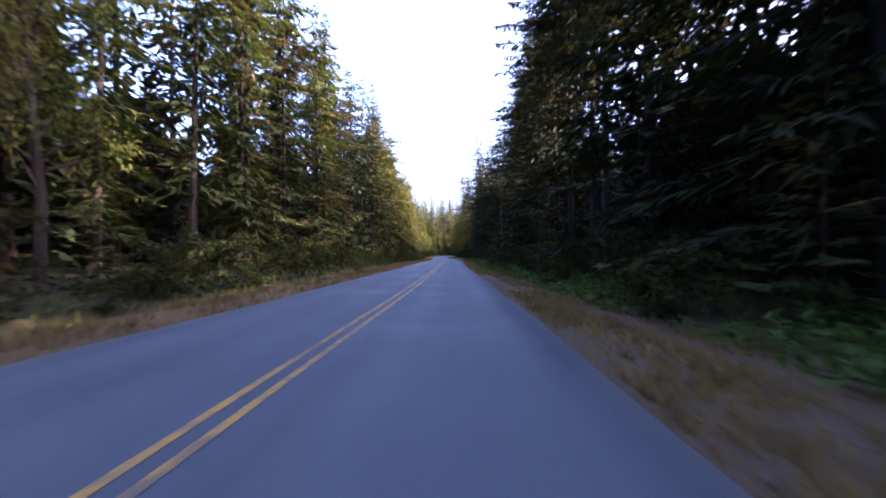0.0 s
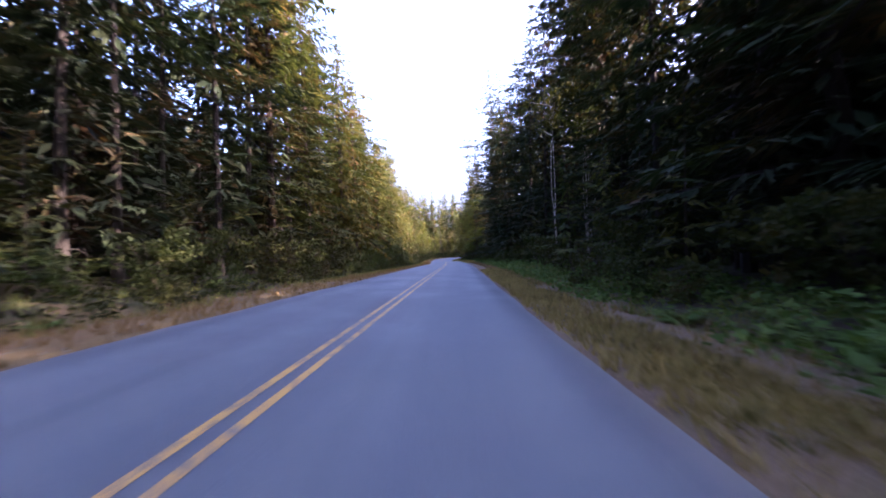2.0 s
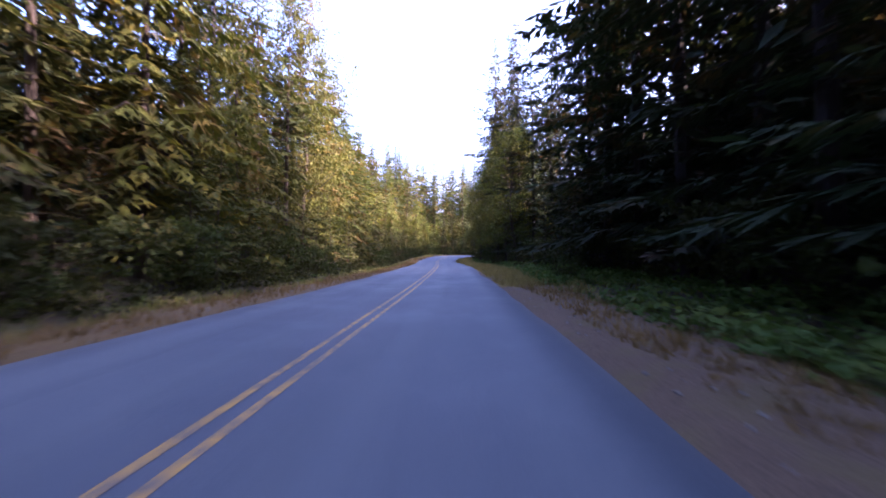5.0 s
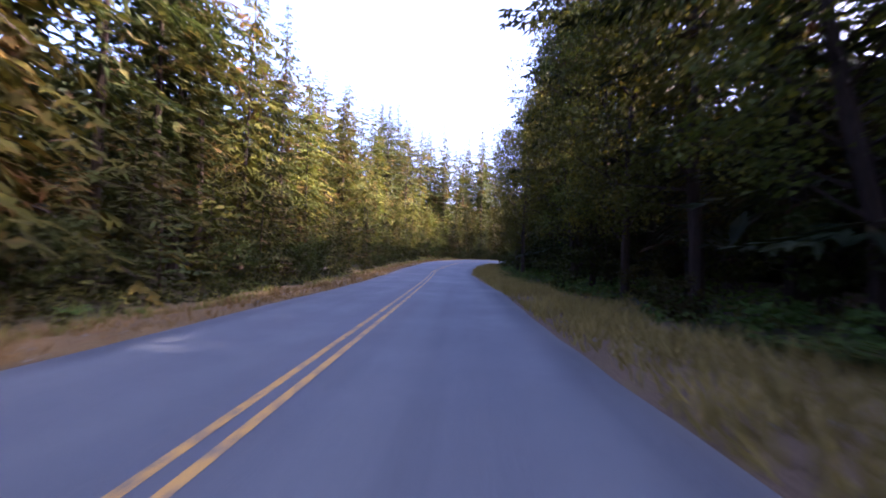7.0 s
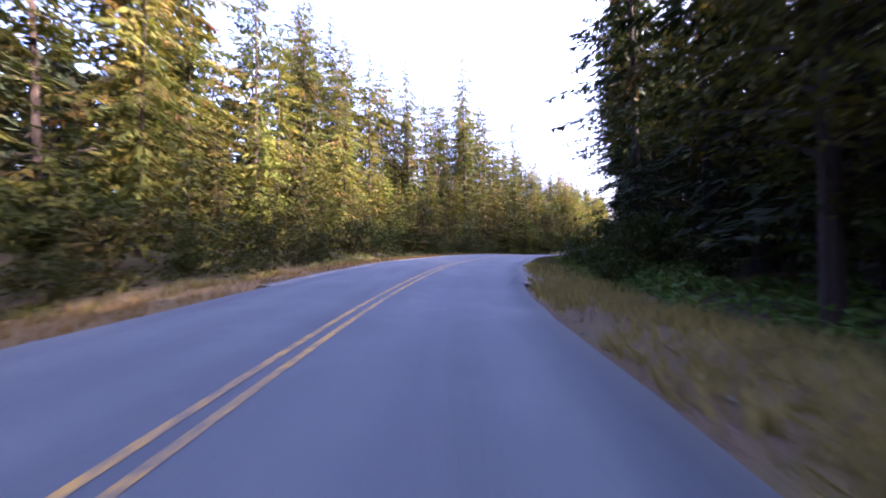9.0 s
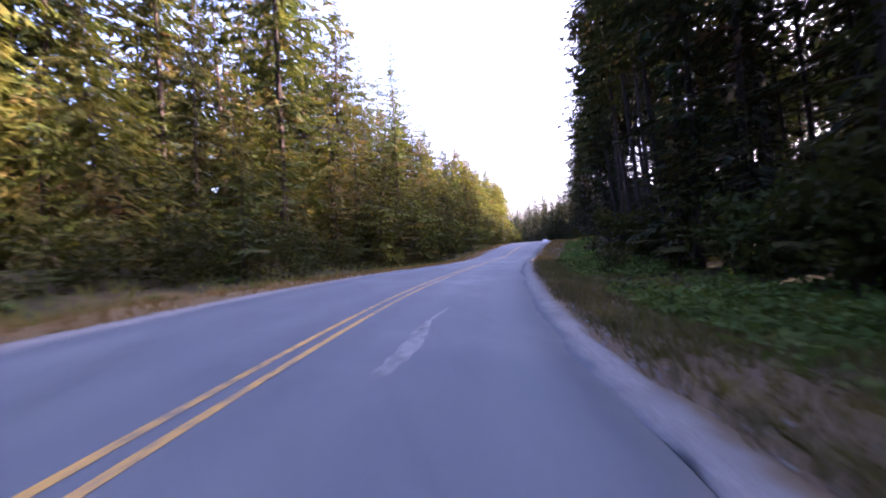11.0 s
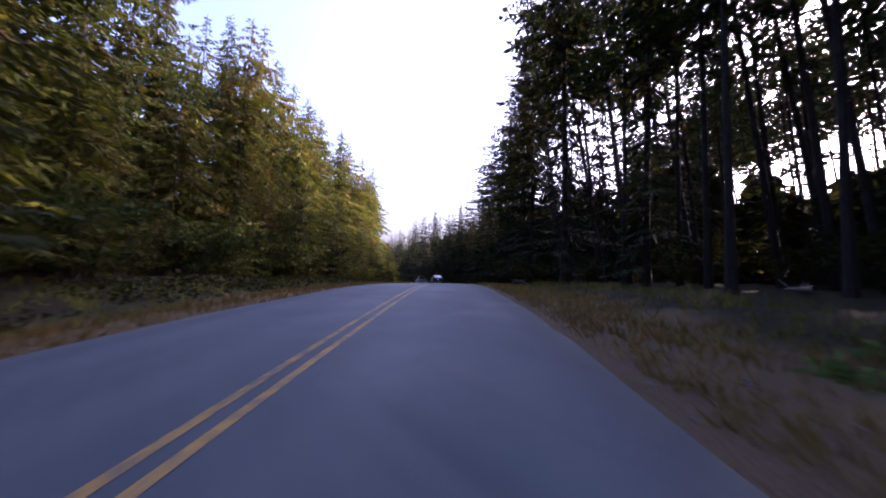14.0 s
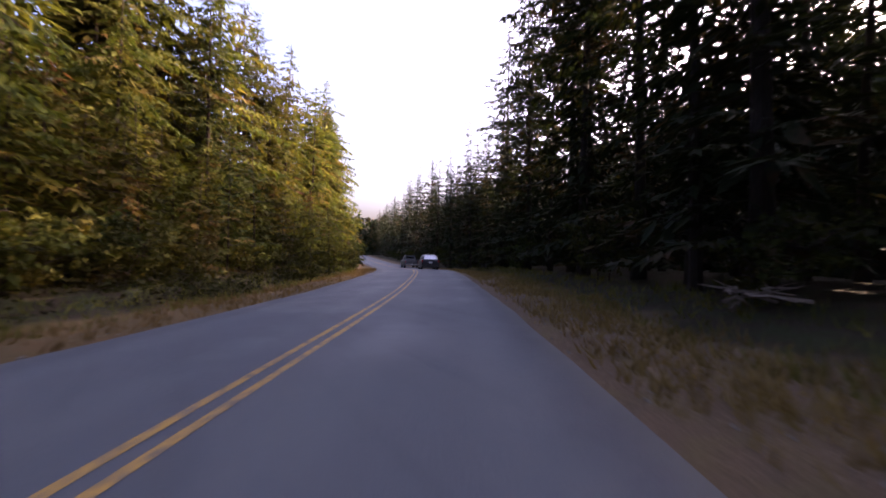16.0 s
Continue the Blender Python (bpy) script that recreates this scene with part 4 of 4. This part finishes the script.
def outer_woods(seed):
    """The forest going on to the hills, merged."""
    g = np.random.default_rng(seed)
    x, y = (a.ravel() for a in np.meshgrid(np.arange(-150, 290, 8.5), np.arange(-110, 620, 8.5)))
    x, y = x + g.uniform(-3.5, 3.5, len(x)), y + g.uniform(-3.5, 3.5, len(y))
    s, lat, z, b = project(x, y)
    keep = (np.abs(lat) > 47) | (s > 528) | (s < -66)
    open_side = (lat > 0) & (s > 186) & (s < 312) & (lat < 95)
    h = np.where(open_side, g.uniform(9, 13, len(x)), g.uniform(14, 20, len(x)))
    foot = terrain(z, b, lat, x, y) - 0.3
    x, y, h, foot = x[keep], y[keep], h[keep], foot[keep]
    m = 26
    u = g.random((len(x), m)) ** 1.2
    a = g.uniform(0, 6.28, u.shape)
    far = (0.18 + 0.03 * h)[:, None] * 4.6 * (1.02 - u) * g.random(u.shape) ** 0.4
    at = np.stack([x[:, None] + far * np.cos(a), y[:, None] + far * np.sin(a), foot[:, None] + h[:, None] * u], -1).reshape(-1, 3)
    a = a.ravel()
    way = unit(np.column_stack([np.cos(a), np.sin(a), np.full(len(a), -0.5)]) + g.normal(0, 0.35, (len(a), 3)))
    long = np.repeat(0.6 + 0.12 * h, m) * g.uniform(0.7, 1.3, len(a))
    v, f = sprays(g, at, way, long, long * 0.75, 0.3)
    ob = new("far_woods", mesh_from("far_woods", v, f, SHADED_FIR))
    tagged(ob, "dark conifer forest going on to the horizon", "woods", kind="stuff")


outer_woods(34)


# ---- grass on the verges ----
def grass(name, label, seed, count, s_from, s_to, near, far, tall, material):
    g = np.random.default_rng(seed)
    s = g.uniform(s_from, s_to, count)
    lat = near + (far - near) * g.random(count)
    c = np.array([np.interp(s, ALONG, LINE[:, k]) for k in range(2)]).T
    f = np.array([np.interp(s, ALONG, direction[:, k]) for k in range(2)]).T
    xy = c + np.stack([f[:, 1], -f[:, 0]], 1) * lat[:, None]
    keep = np.sin(xy[:, 0] * 1.1 + np.sin(xy[:, 1] * 0.7)) * np.sin(xy[:, 1] * 0.9) + g.normal(0, 0.5, count) > -0.4
    xy, lat, s = xy[keep], lat[keep], s[keep]
    z = terrain(np.interp(s, ALONG, LINE[:, 2]), np.interp(s, ALONG, LINE[:, 3]), lat, xy[:, 0], xy[:, 1])
    foot = np.repeat(np.column_stack([xy, z - 0.03]), 3, axis=0)
    n = len(foot)
    foot[:, :2] += g.normal(0, 0.06, (n, 2))
    way = unit(np.column_stack([g.normal(0, 0.45, (n, 2)), np.ones(n)]))
    long = tall * g.uniform(0.5, 1.3, n)
    side = unit(np.cross(way, g.normal(0, 1, (n, 3)))) * g.uniform(0.010, 0.026, n)[:, None]
    v = np.stack([foot - side, foot + side, foot + way * long[:, None]], 1).reshape(-1, 3)
    ob = new(name, mesh_from(name, v, np.arange(3 * n).reshape(-1, 3), material))
    tagged(ob, label, "grass", kind="stuff")


grass("dry_grass", "straw-coloured dry grass on the verge", 1, 17000, -5, 320, -3.5, -7.0, 0.26, DRY_GRASS)
grass("dry_grass", "sparse dry grass on the brown shoulder", 2, 7000, -5, 105, 4.2, 7.0, 0.20, DRY_GRASS)
grass("dry_grass", "straw and olive grass along the edge of the asphalt", 10, 6000, 27, 66, 3.5, 4.9, 0.22, DRY_GRASS)
grass("green_grass", "green tufts along the edge of the asphalt", 12, 2500, 27, 66, 3.8, 5.4, 0.2, GREEN_GRASS)
grass("dry_grass", "straw-coloured grass along the edge of the asphalt", 11, 2500, -5, 14, 3.5, 5.0, 0.2, DRY_GRASS)
grass("dry_grass", "thick straw-coloured grass beside the asphalt", 6, 15000, 102, 178, 3.5, 7.2, 0.34, DRY_GRASS)
grass("dry_grass", "straw-coloured grass between gravel and ditch", 7, 14000, 222, 320, 3.7, 7.4, 0.24, DRY_GRASS)
grass("dry_grass", "olive and straw-coloured grass between gravel and ditch", 8, 13000, 172, 226, 3.85, 7.0, 0.24, OLIVE_GRASS)
grass("green_grass", "green grass among straw beside the gravel", 9, 14000, 172, 226, 4.1, 8.0, 0.26, GREEN_GRASS)
grass("green_grass", "low green grass at the foot of the shrubs", 3, 16000, -5, 320, -5.4, -9.5, 0.36, GREEN_GRASS)
grass("green_grass", "low green grass along the ditch", 4, 14000, -5, 320, 5.8, 10.0, 0.38, GREEN_GRASS)


# ---- loose gravel and dust on the asphalt ----
strip = ribbon("gravel_strip", 168, 222, (2.98, 3.13, 3.27, 3.42, 3.55, 3.68, 3.8), GRAVEL_EDGE, 0.008, 0.5, 0.07, 8, 0.06)
tagged(strip, "pale loose gravel along the edge of the bend", "gravel", kind="structure")
strip = ribbon("gravel_strip", 166, 214, (-3.8, -3.7, -3.5, -3.34, -3.2, -3.05), GRAVEL_EDGE, 0.008, 0.5, 0.04, 9, 0.06)
tagged(strip, "pale loose gravel along the edge of the bend", "gravel", kind="structure")


def dust_streak(s_from, s_to, lat_from, lat_to, half, seed):
    """A thin ragged smear of pale dust dragged along the asphalt."""
    g = np.random.default_rng(seed)
    ss = np.linspace(s_from, s_to, 24)
    rows = []
    for k, s in enumerate(ss):
        t = k / 23
        q = lat_from + (lat_to - lat_from) * t + 0.05 * math.sin(7 * t)
        w = half * (0.35 + math.sin(math.pi * min(1, t * 1.3 + 0.12)) * 0.8) * g.uniform(0.7, 1.2)
        c, f, r, b = station(s)
        for e in (q - w, q, q + w):
            x, y = c[:2] + r * e
            rows.append((x, y, road_height(c[2], b, e) + 0.004))
    i = (np.arange(23)[:, None] * 3 + np.arange(2)[None, :]).ravel()
    ob = new("dust_streak", mesh_from("dust_streak", rows, np.stack([i, i + 1, i + 4, i + 3], 1), DUST))
    tagged(ob, "pale dust smeared on the asphalt of the bend", "dust", kind="structure")


dust_streak(196.2, 200.2, 1.13, 1.36, 0.11, 1)
dust_streak(186.1, 186.7, -0.30, -0.35, 0.06, 2)


seal = ribbon("tar_seal", 15.5, 19.0, (1.86, 1.88, 1.90), TAR, 0.004, 0.5, 0.012, 12)
tagged(seal, "dark tar seal along a crack in the lane", "tar seal", kind="structure")


def loose_stones(seed, count, s_from, s_to, lat_from, lat_to):
    """Small stones lying along the edge of the asphalt."""
    g = np.random.default_rng(seed)
    corners = np.array([(1, 0, 0), (0, 1, 0), (-1, 0, 0), (0, -1, 0), (0, 0, 0.8), (0, 0, -0.6)])
    sides = np.array([(0, 1, 4), (1, 2, 4), (2, 3, 4), (3, 0, 4), (1, 0, 5), (2, 1, 5), (3, 2, 5), (0, 3, 5)])
    verts, faces = [], []
    for k in range(count):
        s, q = g.uniform(s_from, s_to), g.uniform(lat_from, lat_to)
        x, y = spot(s, q)
        z = ground_at(x, y) + 0.01
        size = g.uniform(0.012, 0.04) * g.uniform(0.7, 1.3, (6, 1))
        verts.append(corners * size * g.uniform(0.7, 1.2, 3) + [x, y, z])
        faces.append(sides + 6 * k)
    ob = new("loose_stones", mesh_from("loose_stones", np.vstack(verts), np.vstack(faces), GRAVEL))
    tagged(ob, "loose grey stones along the edge of the asphalt", "stones", kind="stuff")


loose_stones(41, 1500, 0, 290, 3.5, 5.0)
loose_stones(42, 1200, 168, 218, 3.5, 4.2)
loose_stones(43, 1000, 0, 290, -4.6, -3.5)


# ---- low green growth, brushwood and fallen stems ----
def undergrowth(seed, count, s_from, s_to, near, far, tall, material, label):
    """A low carpet of leafy plants."""
    g = np.random.default_rng(seed)
    s, lat = g.uniform(s_from, s_to, count), near + (far - near) * g.random(count)
    c = np.array([np.interp(s, ALONG, LINE[:, k]) for k in range(2)]).T
    f = np.array([np.interp(s, ALONG, direction[:, k]) for k in range(2)]).T
    xy = c + np.stack([f[:, 1], -f[:, 0]], 1) * lat[:, None]
    keep = np.sin(xy[:, 0] * 0.8 + 1.5 * np.sin(xy[:, 1] * 0.35)) + np.sin(xy[:, 1] * 0.55) + g.normal(0, 0.6, count) > -0.5
    xy, lat, s = xy[keep], lat[keep], s[keep]
    z = terrain(np.interp(s, ALONG, LINE[:, 2]), np.interp(s, ALONG, LINE[:, 3]), lat, xy[:, 0], xy[:, 1])
    n = len(xy) * 9
    high = np.repeat(tall * g.uniform(0.4, 1.2, len(xy)), 9)
    foot = np.repeat(np.column_stack([xy, z]), 9, axis=0)
    foot[:, :2] += g.normal(0, 0.16, (n, 2))
    foot[:, 2] += high * g.random(n)
    way = unit(g.normal(0, 1, (n, 3)) * [1, 1, 0.5])
    long = g.uniform(0.10, 0.24, n)
    v, f = sprays(g, foot, way, long, long * 0.6, 0.6)
    ob = new("undergrowth", mesh_from("undergrowth", v, f, material))
    tagged(ob, label, "undergrowth", kind="stuff")


undergrowth(51, 5200, -4, 110, 5.6, 10.5, 0.5, FERN, "low green plants filling the ditch")
undergrowth(52, 2800, 105, 222, 6.6, 11.0, 0.45, FERN, "low green plants along the shaded ditch")
undergrowth(55, 3600, 168, 226, 5.6, 9.0, 0.35, FERN, "low green plants between the straw and the shaded ditch")
undergrowth(54, 900, 226, 250, 6.0, 9.0, 0.3, FERN, "green plants in the open ditch")
undergrowth(53, 7000, -4, 300, -6.8, -10.5, 0.5, SHRUB, "low green plants under the edge trees")


def brush_pile(x, y, size, seed):
    """Dead branches thrown together."""
    g = np.random.default_rng(seed)
    pile = tagged(new("brush_pile"), "heap of dead brown branches beside the road", "brushwood", group="brush piles")
    for k in range(12):
        a, long = g.uniform(0, 6.28), size * g.uniform(0.6, 1.5)
        mid = np.array([g.normal(0, 0.3 * size), g.normal(0, 0.3 * size), 0.08 + 0.35 * size * g.random()])
        way = np.array([math.cos(a), math.sin(a), g.uniform(-0.12, 0.3)])
        path = [mid - way * long / 2, mid + [0, 0, 0.06], mid + way * long / 2]
        path = [np.maximum(q, [-9, -9, 0.02]) for q in path]
        twig = [path[1], path[1] + way * long * 0.25 + g.normal(0, 0.18, 3) + [0, 0, 0.12]]
        part("branch", mesh_from("branch", *joined([tube(path, [0.045, 0.035, 0.012], 5), tube(twig, [0.02, 0.006], 3)]), DEAD_WOOD), pile)
    pile.matrix_basis = pose(x, y, ground_at(x, y) - 0.05, 0, 0, g.uniform(0, 360))


for s, lat, size, seed in ((119, -9.0, 1.9, 1), (121.5, -9.6, 1.6, 2), (78, 10.0, 1.7, 3), (81, 10.8, 1.4, 4), (147, -9.2, 1.5, 5), (283, 8.6, 1.2, 6)):
    brush_pile(*spot(s, lat), size, seed)


def fallen_log(s, lat, turn, long, thick, seed):
    g = np.random.default_rng(seed)
    log = tagged(new("fallen_log"), "pale weathered log lying on the forest floor", "log", group="fallen logs")
    xs = np.linspace(-long / 2, long / 2, 7)
    path = np.column_stack([xs, g.normal(0, 0.05, 7), np.full(7, thick) + g.normal(0, 0.02, 7)])
    part("stem", mesh_from("stem", *tube(path, np.linspace(thick, thick * 0.55, 7), 8), DEAD_WOOD, smooth=False), log)
    for k in range(4):
        root = path[1 + k]
        tip = root + [g.uniform(-0.1, 0.3), g.uniform(-0.3, 0.3), g.uniform(0.15, 0.4)]
        part("stub", mesh_from("stub", *tube([root, tip], [thick * 0.3, thick * 0.12], 5), DEAD_WOOD), log)
    x, y = spot(s, lat)
    log.matrix_basis = pose(x, y, ground_at(x, y), 0, 0, turn)


fallen_log(257, 13.0, 20, 5.0, 0.09, 1)
fallen_log(150, -9.6, 75, 3.6, 0.14, 2)
fallen_log(153, -9.0, 110, 2.6, 0.11, 3)
fallen_log(190, 8.4, 60, 2.2, 0.07, 4)


# ---- vehicles on the road ahead ----
def loft(sections):
    """A shell through rings of points, with both ends closed."""
    n, verts, faces = len(sections[0]), [p for ring in sections for p in ring], []
    for k in range(len(sections) - 1):
        for j in range(n):
            faces.append((k * n + j, k * n + (j + 1) % n, (k + 1) * n + (j + 1) % n, (k + 1) * n + j))
    faces.append(tuple(reversed(range(n))))
    faces.append(tuple(range((len(sections) - 1) * n, len(sections) * n)))
    return verts, faces


def ring(y, half, low, high, corner=0.08, tuck=0.0):
    """A rounded cross-section of a car body at y."""
    top = half - tuck
    pts = [(-half + corner, low), (half - corner, low), (half, low + corner), (half, (low + high) / 2), (top, high - corner), (top - corner, high),
           (-top + corner, high), (-top, high - corner), (-half, (low + high) / 2), (-half, low + corner)]
    return [(x, y, z) for x, z in pts]


def wheel(parent, x, y, r, material_tyre, material_rim):
    def disc(radius, width, inset):
        rings = []
        for dx, q in ((-width / 2, 0.9), (-width / 2 + 0.03, 1.0), (width / 2 - 0.03, 1.0), (width / 2, 0.9)):
            rings.append([(x + dx, y + math.cos(t) * radius * q, r + math.sin(t) * radius * q) for t in np.linspace(0, 6.2832, 21)[:-1]])
        return loft(rings)
    hub = part("wheel", mesh_from("wheel", *disc(r * 0.3, 0.2, 0), material_rim), parent)
    part("tyre", mesh_from("tyre", *disc(r, 0.2, 0), material_tyre), hub)
    part("rim", mesh_from("rim", *disc(r * 0.62, 0.215, 0), material_rim), hub)


def box(x0, x1, y0, y1, z0, z1, bevel=0.01):
    bm = bmesh.new()
    bmesh.ops.create_cube(bm, size=1, matrix=Matrix.LocRotScale(((x0 + x1) / 2, (y0 + y1) / 2, (z0 + z1) / 2), None, (x1 - x0, y1 - y0, z1 - z0)))
    bmesh.ops.bevel(bm, geom=bm.edges[:], offset=bevel, segments=2, affect="EDGES")
    me = bpy.data.meshes.new("box")
    bm.to_mesh(me)
    bm.free()
    return me


def boxed(name, parent, material, *size, label="", bevel=0.01):
    me = box(*size, bevel=bevel)
    me.materials.append(material)
    return part(name, me, parent, label)


PAINT_DARK = plain_material("dark_paint", (0.008, 0.009, 0.014), 0.35, specular=0.35)
PAINT_GREY = plain_material("grey_paint", (0.05, 0.05, 0.058), 0.35)
REAR_GLASS = plain_material("mirroring_rear_glass", (0.5, 0.52, 0.56), 0.08, 0.55, specular=0.8)
GLASS_DARK = plain_material("tinted_glass", (0.012, 0.014, 0.016), 0.06, specular=0.8)
RUBBER = plain_material("rubber", (0.015, 0.015, 0.015), 0.85)
ALLOY = plain_material("alloy", (0.45, 0.45, 0.47), 0.35, 0.9)
RED_LENS = plain_material("red_lens", (0.30, 0.012, 0.012), 0.2)
WHITE = plain_material("white_plate", (0.65, 0.65, 0.66), 0.5)
BLACK = plain_material("black_plastic", (0.02, 0.02, 0.02), 0.6)


def hatchback():
    """A dark hatchback seen from behind; its tail is at y = 0."""
    car = tagged(new("car"), "dark blue hatchback with tinted rear window on the road", "car")
    shell = [ring(0.0, 0.72, 0.36, 0.78), ring(0.06, 0.84, 0.28, 0.98), ring(0.6, 0.89, 0.2, 1.0), ring(2.2, 0.9, 0.2, 0.98), ring(3.1, 0.89, 0.2, 0.95), ring(3.9, 0.85, 0.22, 0.82), ring(4.2, 0.72, 0.3, 0.68)]
    part("body", mesh_from("body", *loft(shell), PAINT_DARK, smooth=False), car)
    cabin = [ring(0.12, 0.74, 0.95, 1.0, 0.02), ring(0.42, 0.78, 0.95, 1.42, 0.08, 0.14), ring(0.9, 0.8, 0.95, 1.5, 0.1, 0.16), ring(2.0, 0.8, 0.95, 1.48, 0.1, 0.16), ring(2.95, 0.76, 0.93, 0.98, 0.02)]
    part("cabin", mesh_from("cabin", *loft(cabin), PAINT_DARK), car)
    rear = mesh_from("rear_window", [(-0.62, 0.105, 1.03), (0.62, 0.105, 1.03), (0.54, 0.375, 1.40), (-0.54, 0.375, 1.40), (-0.62, 0.16, 1.02), (0.62, 0.16, 1.02), (0.54, 0.42, 1.38), (-0.54, 0.42, 1.38)],
                     [(0, 1, 2, 3), (4, 7, 6, 5), (0, 4, 5, 1), (2, 6, 7, 3), (1, 5, 6, 2), (0, 3, 7, 4)], REAR_GLASS)
    part("rear_window", rear, car, "tinted rear window that mirrors the sky")
    for sign in (-1, 1):
        boxed("tail_light", car, RED_LENS, sign * 0.8 - 0.07, sign * 0.8 + 0.07, 0.0, 0.12, 0.72, 0.92, label="red tail light")
        boxed("side_mirror", car, PAINT_DARK, sign * 0.97 - 0.08, sign * 0.97 + 0.08, 2.45, 2.55, 0.95, 1.08, bevel=0.03)
        boxed("side_window", car, GLASS_DARK, sign * 0.735 - 0.015, sign * 0.735 + 0.015, 0.75, 2.2, 1.05, 1.36)
        for y in (0.75, 3.35):
            wheel(car, sign * 0.78, y, 0.32, RUBBER, ALLOY)
    boxed("bumper", car, BLACK, -0.84, 0.84, -0.06, 0.1, 0.32, 0.52, bevel=0.04)
    boxed("number_plate", car, WHITE, -0.16, 0.16, -0.012, 0.03, 0.64, 0.76, label="plain pale number plate", bevel=0.004)
    return car


def pickup():
    """A grey pickup seen from behind; its tail is at y = 0."""
    car = tagged(new("pickup_truck"), "grey pickup truck with an open bed further along the road", "pickup truck")
    shell = [ring(0.0, 0.9, 0.5, 1.05), ring(0.1, 0.95, 0.45, 1.1), ring(2.0, 0.97, 0.4, 1.1), ring(4.0, 0.97, 0.4, 1.1), ring(5.2, 0.94, 0.42, 1.05), ring(5.5, 0.84, 0.5, 0.9)]
    part("body", mesh_from("body", *loft(shell), PAINT_GREY), car)
    cabin = [ring(1.75, 0.8, 1.05, 1.1, 0.02), ring(1.9, 0.82, 1.05, 1.78, 0.08, 0.12), ring(3.2, 0.82, 1.05, 1.8, 0.08, 0.12), ring(4.1, 0.8, 1.05, 1.12, 0.02)]
    part("cabin", mesh_from("cabin", *loft(cabin), PAINT_GREY), car)
    boxed("rear_window", car, GLASS_DARK, -0.58, 0.58, 1.80, 1.90, 1.22, 1.64, label="tinted rear window")
    boxed("tailgate", car, PAINT_GREY, -0.78, 0.78, -0.04, 0.05, 0.62, 1.08, bevel=0.02)
    boxed("bumper", car, ALLOY, -0.9, 0.9, -0.14, 0.02, 0.44, 0.58, label="bright metal rear bumper", bevel=0.03)
    boxed("number_plate", car, WHITE, -0.16, 0.16, -0.155, -0.13, 0.47, 0.56, label="plain pale number plate", bevel=0.003)
    for sign in (-1, 1):
        boxed("tail_light", car, RED_LENS, sign * 0.87 - 0.06, sign * 0.87 + 0.06, -0.02, 0.1, 0.72, 1.02, label="red tail light")
        boxed("side_mirror", car, BLACK, sign * 1.06 - 0.1, sign * 1.06 + 0.1, 3.55, 3.65, 1.1, 1.34, bevel=0.03)
        boxed("side_window", car, GLASS_DARK, sign * 0.755 - 0.015, sign * 0.755 + 0.015, 2.1, 3.3, 1.2, 1.62)
        for y in (1.1, 4.5):
            wheel(car, sign * 0.84, y, 0.38, RUBBER, ALLOY)
    return car


def park(thing, s, lat):
    c, f, r, b = station(s)
    x, y = c[:2] + r * lat
    ahead = station(s + 3)[0]
    slope = math.degrees(math.atan2(ahead[2] - c[2], 3))
    thing.matrix_basis = pose(x, y, road_height(c[2], b, lat), 0, 0, math.degrees(math.atan2(-f[0], f[1]))) @ pose(0, 0, 0, slope, 0, 0)


END = float(np.interp(259.8, LINE[:, 1], ALONG))
park(hatchback(), END + 36, 1.75)
park(pickup(), END + 51, 1.75)
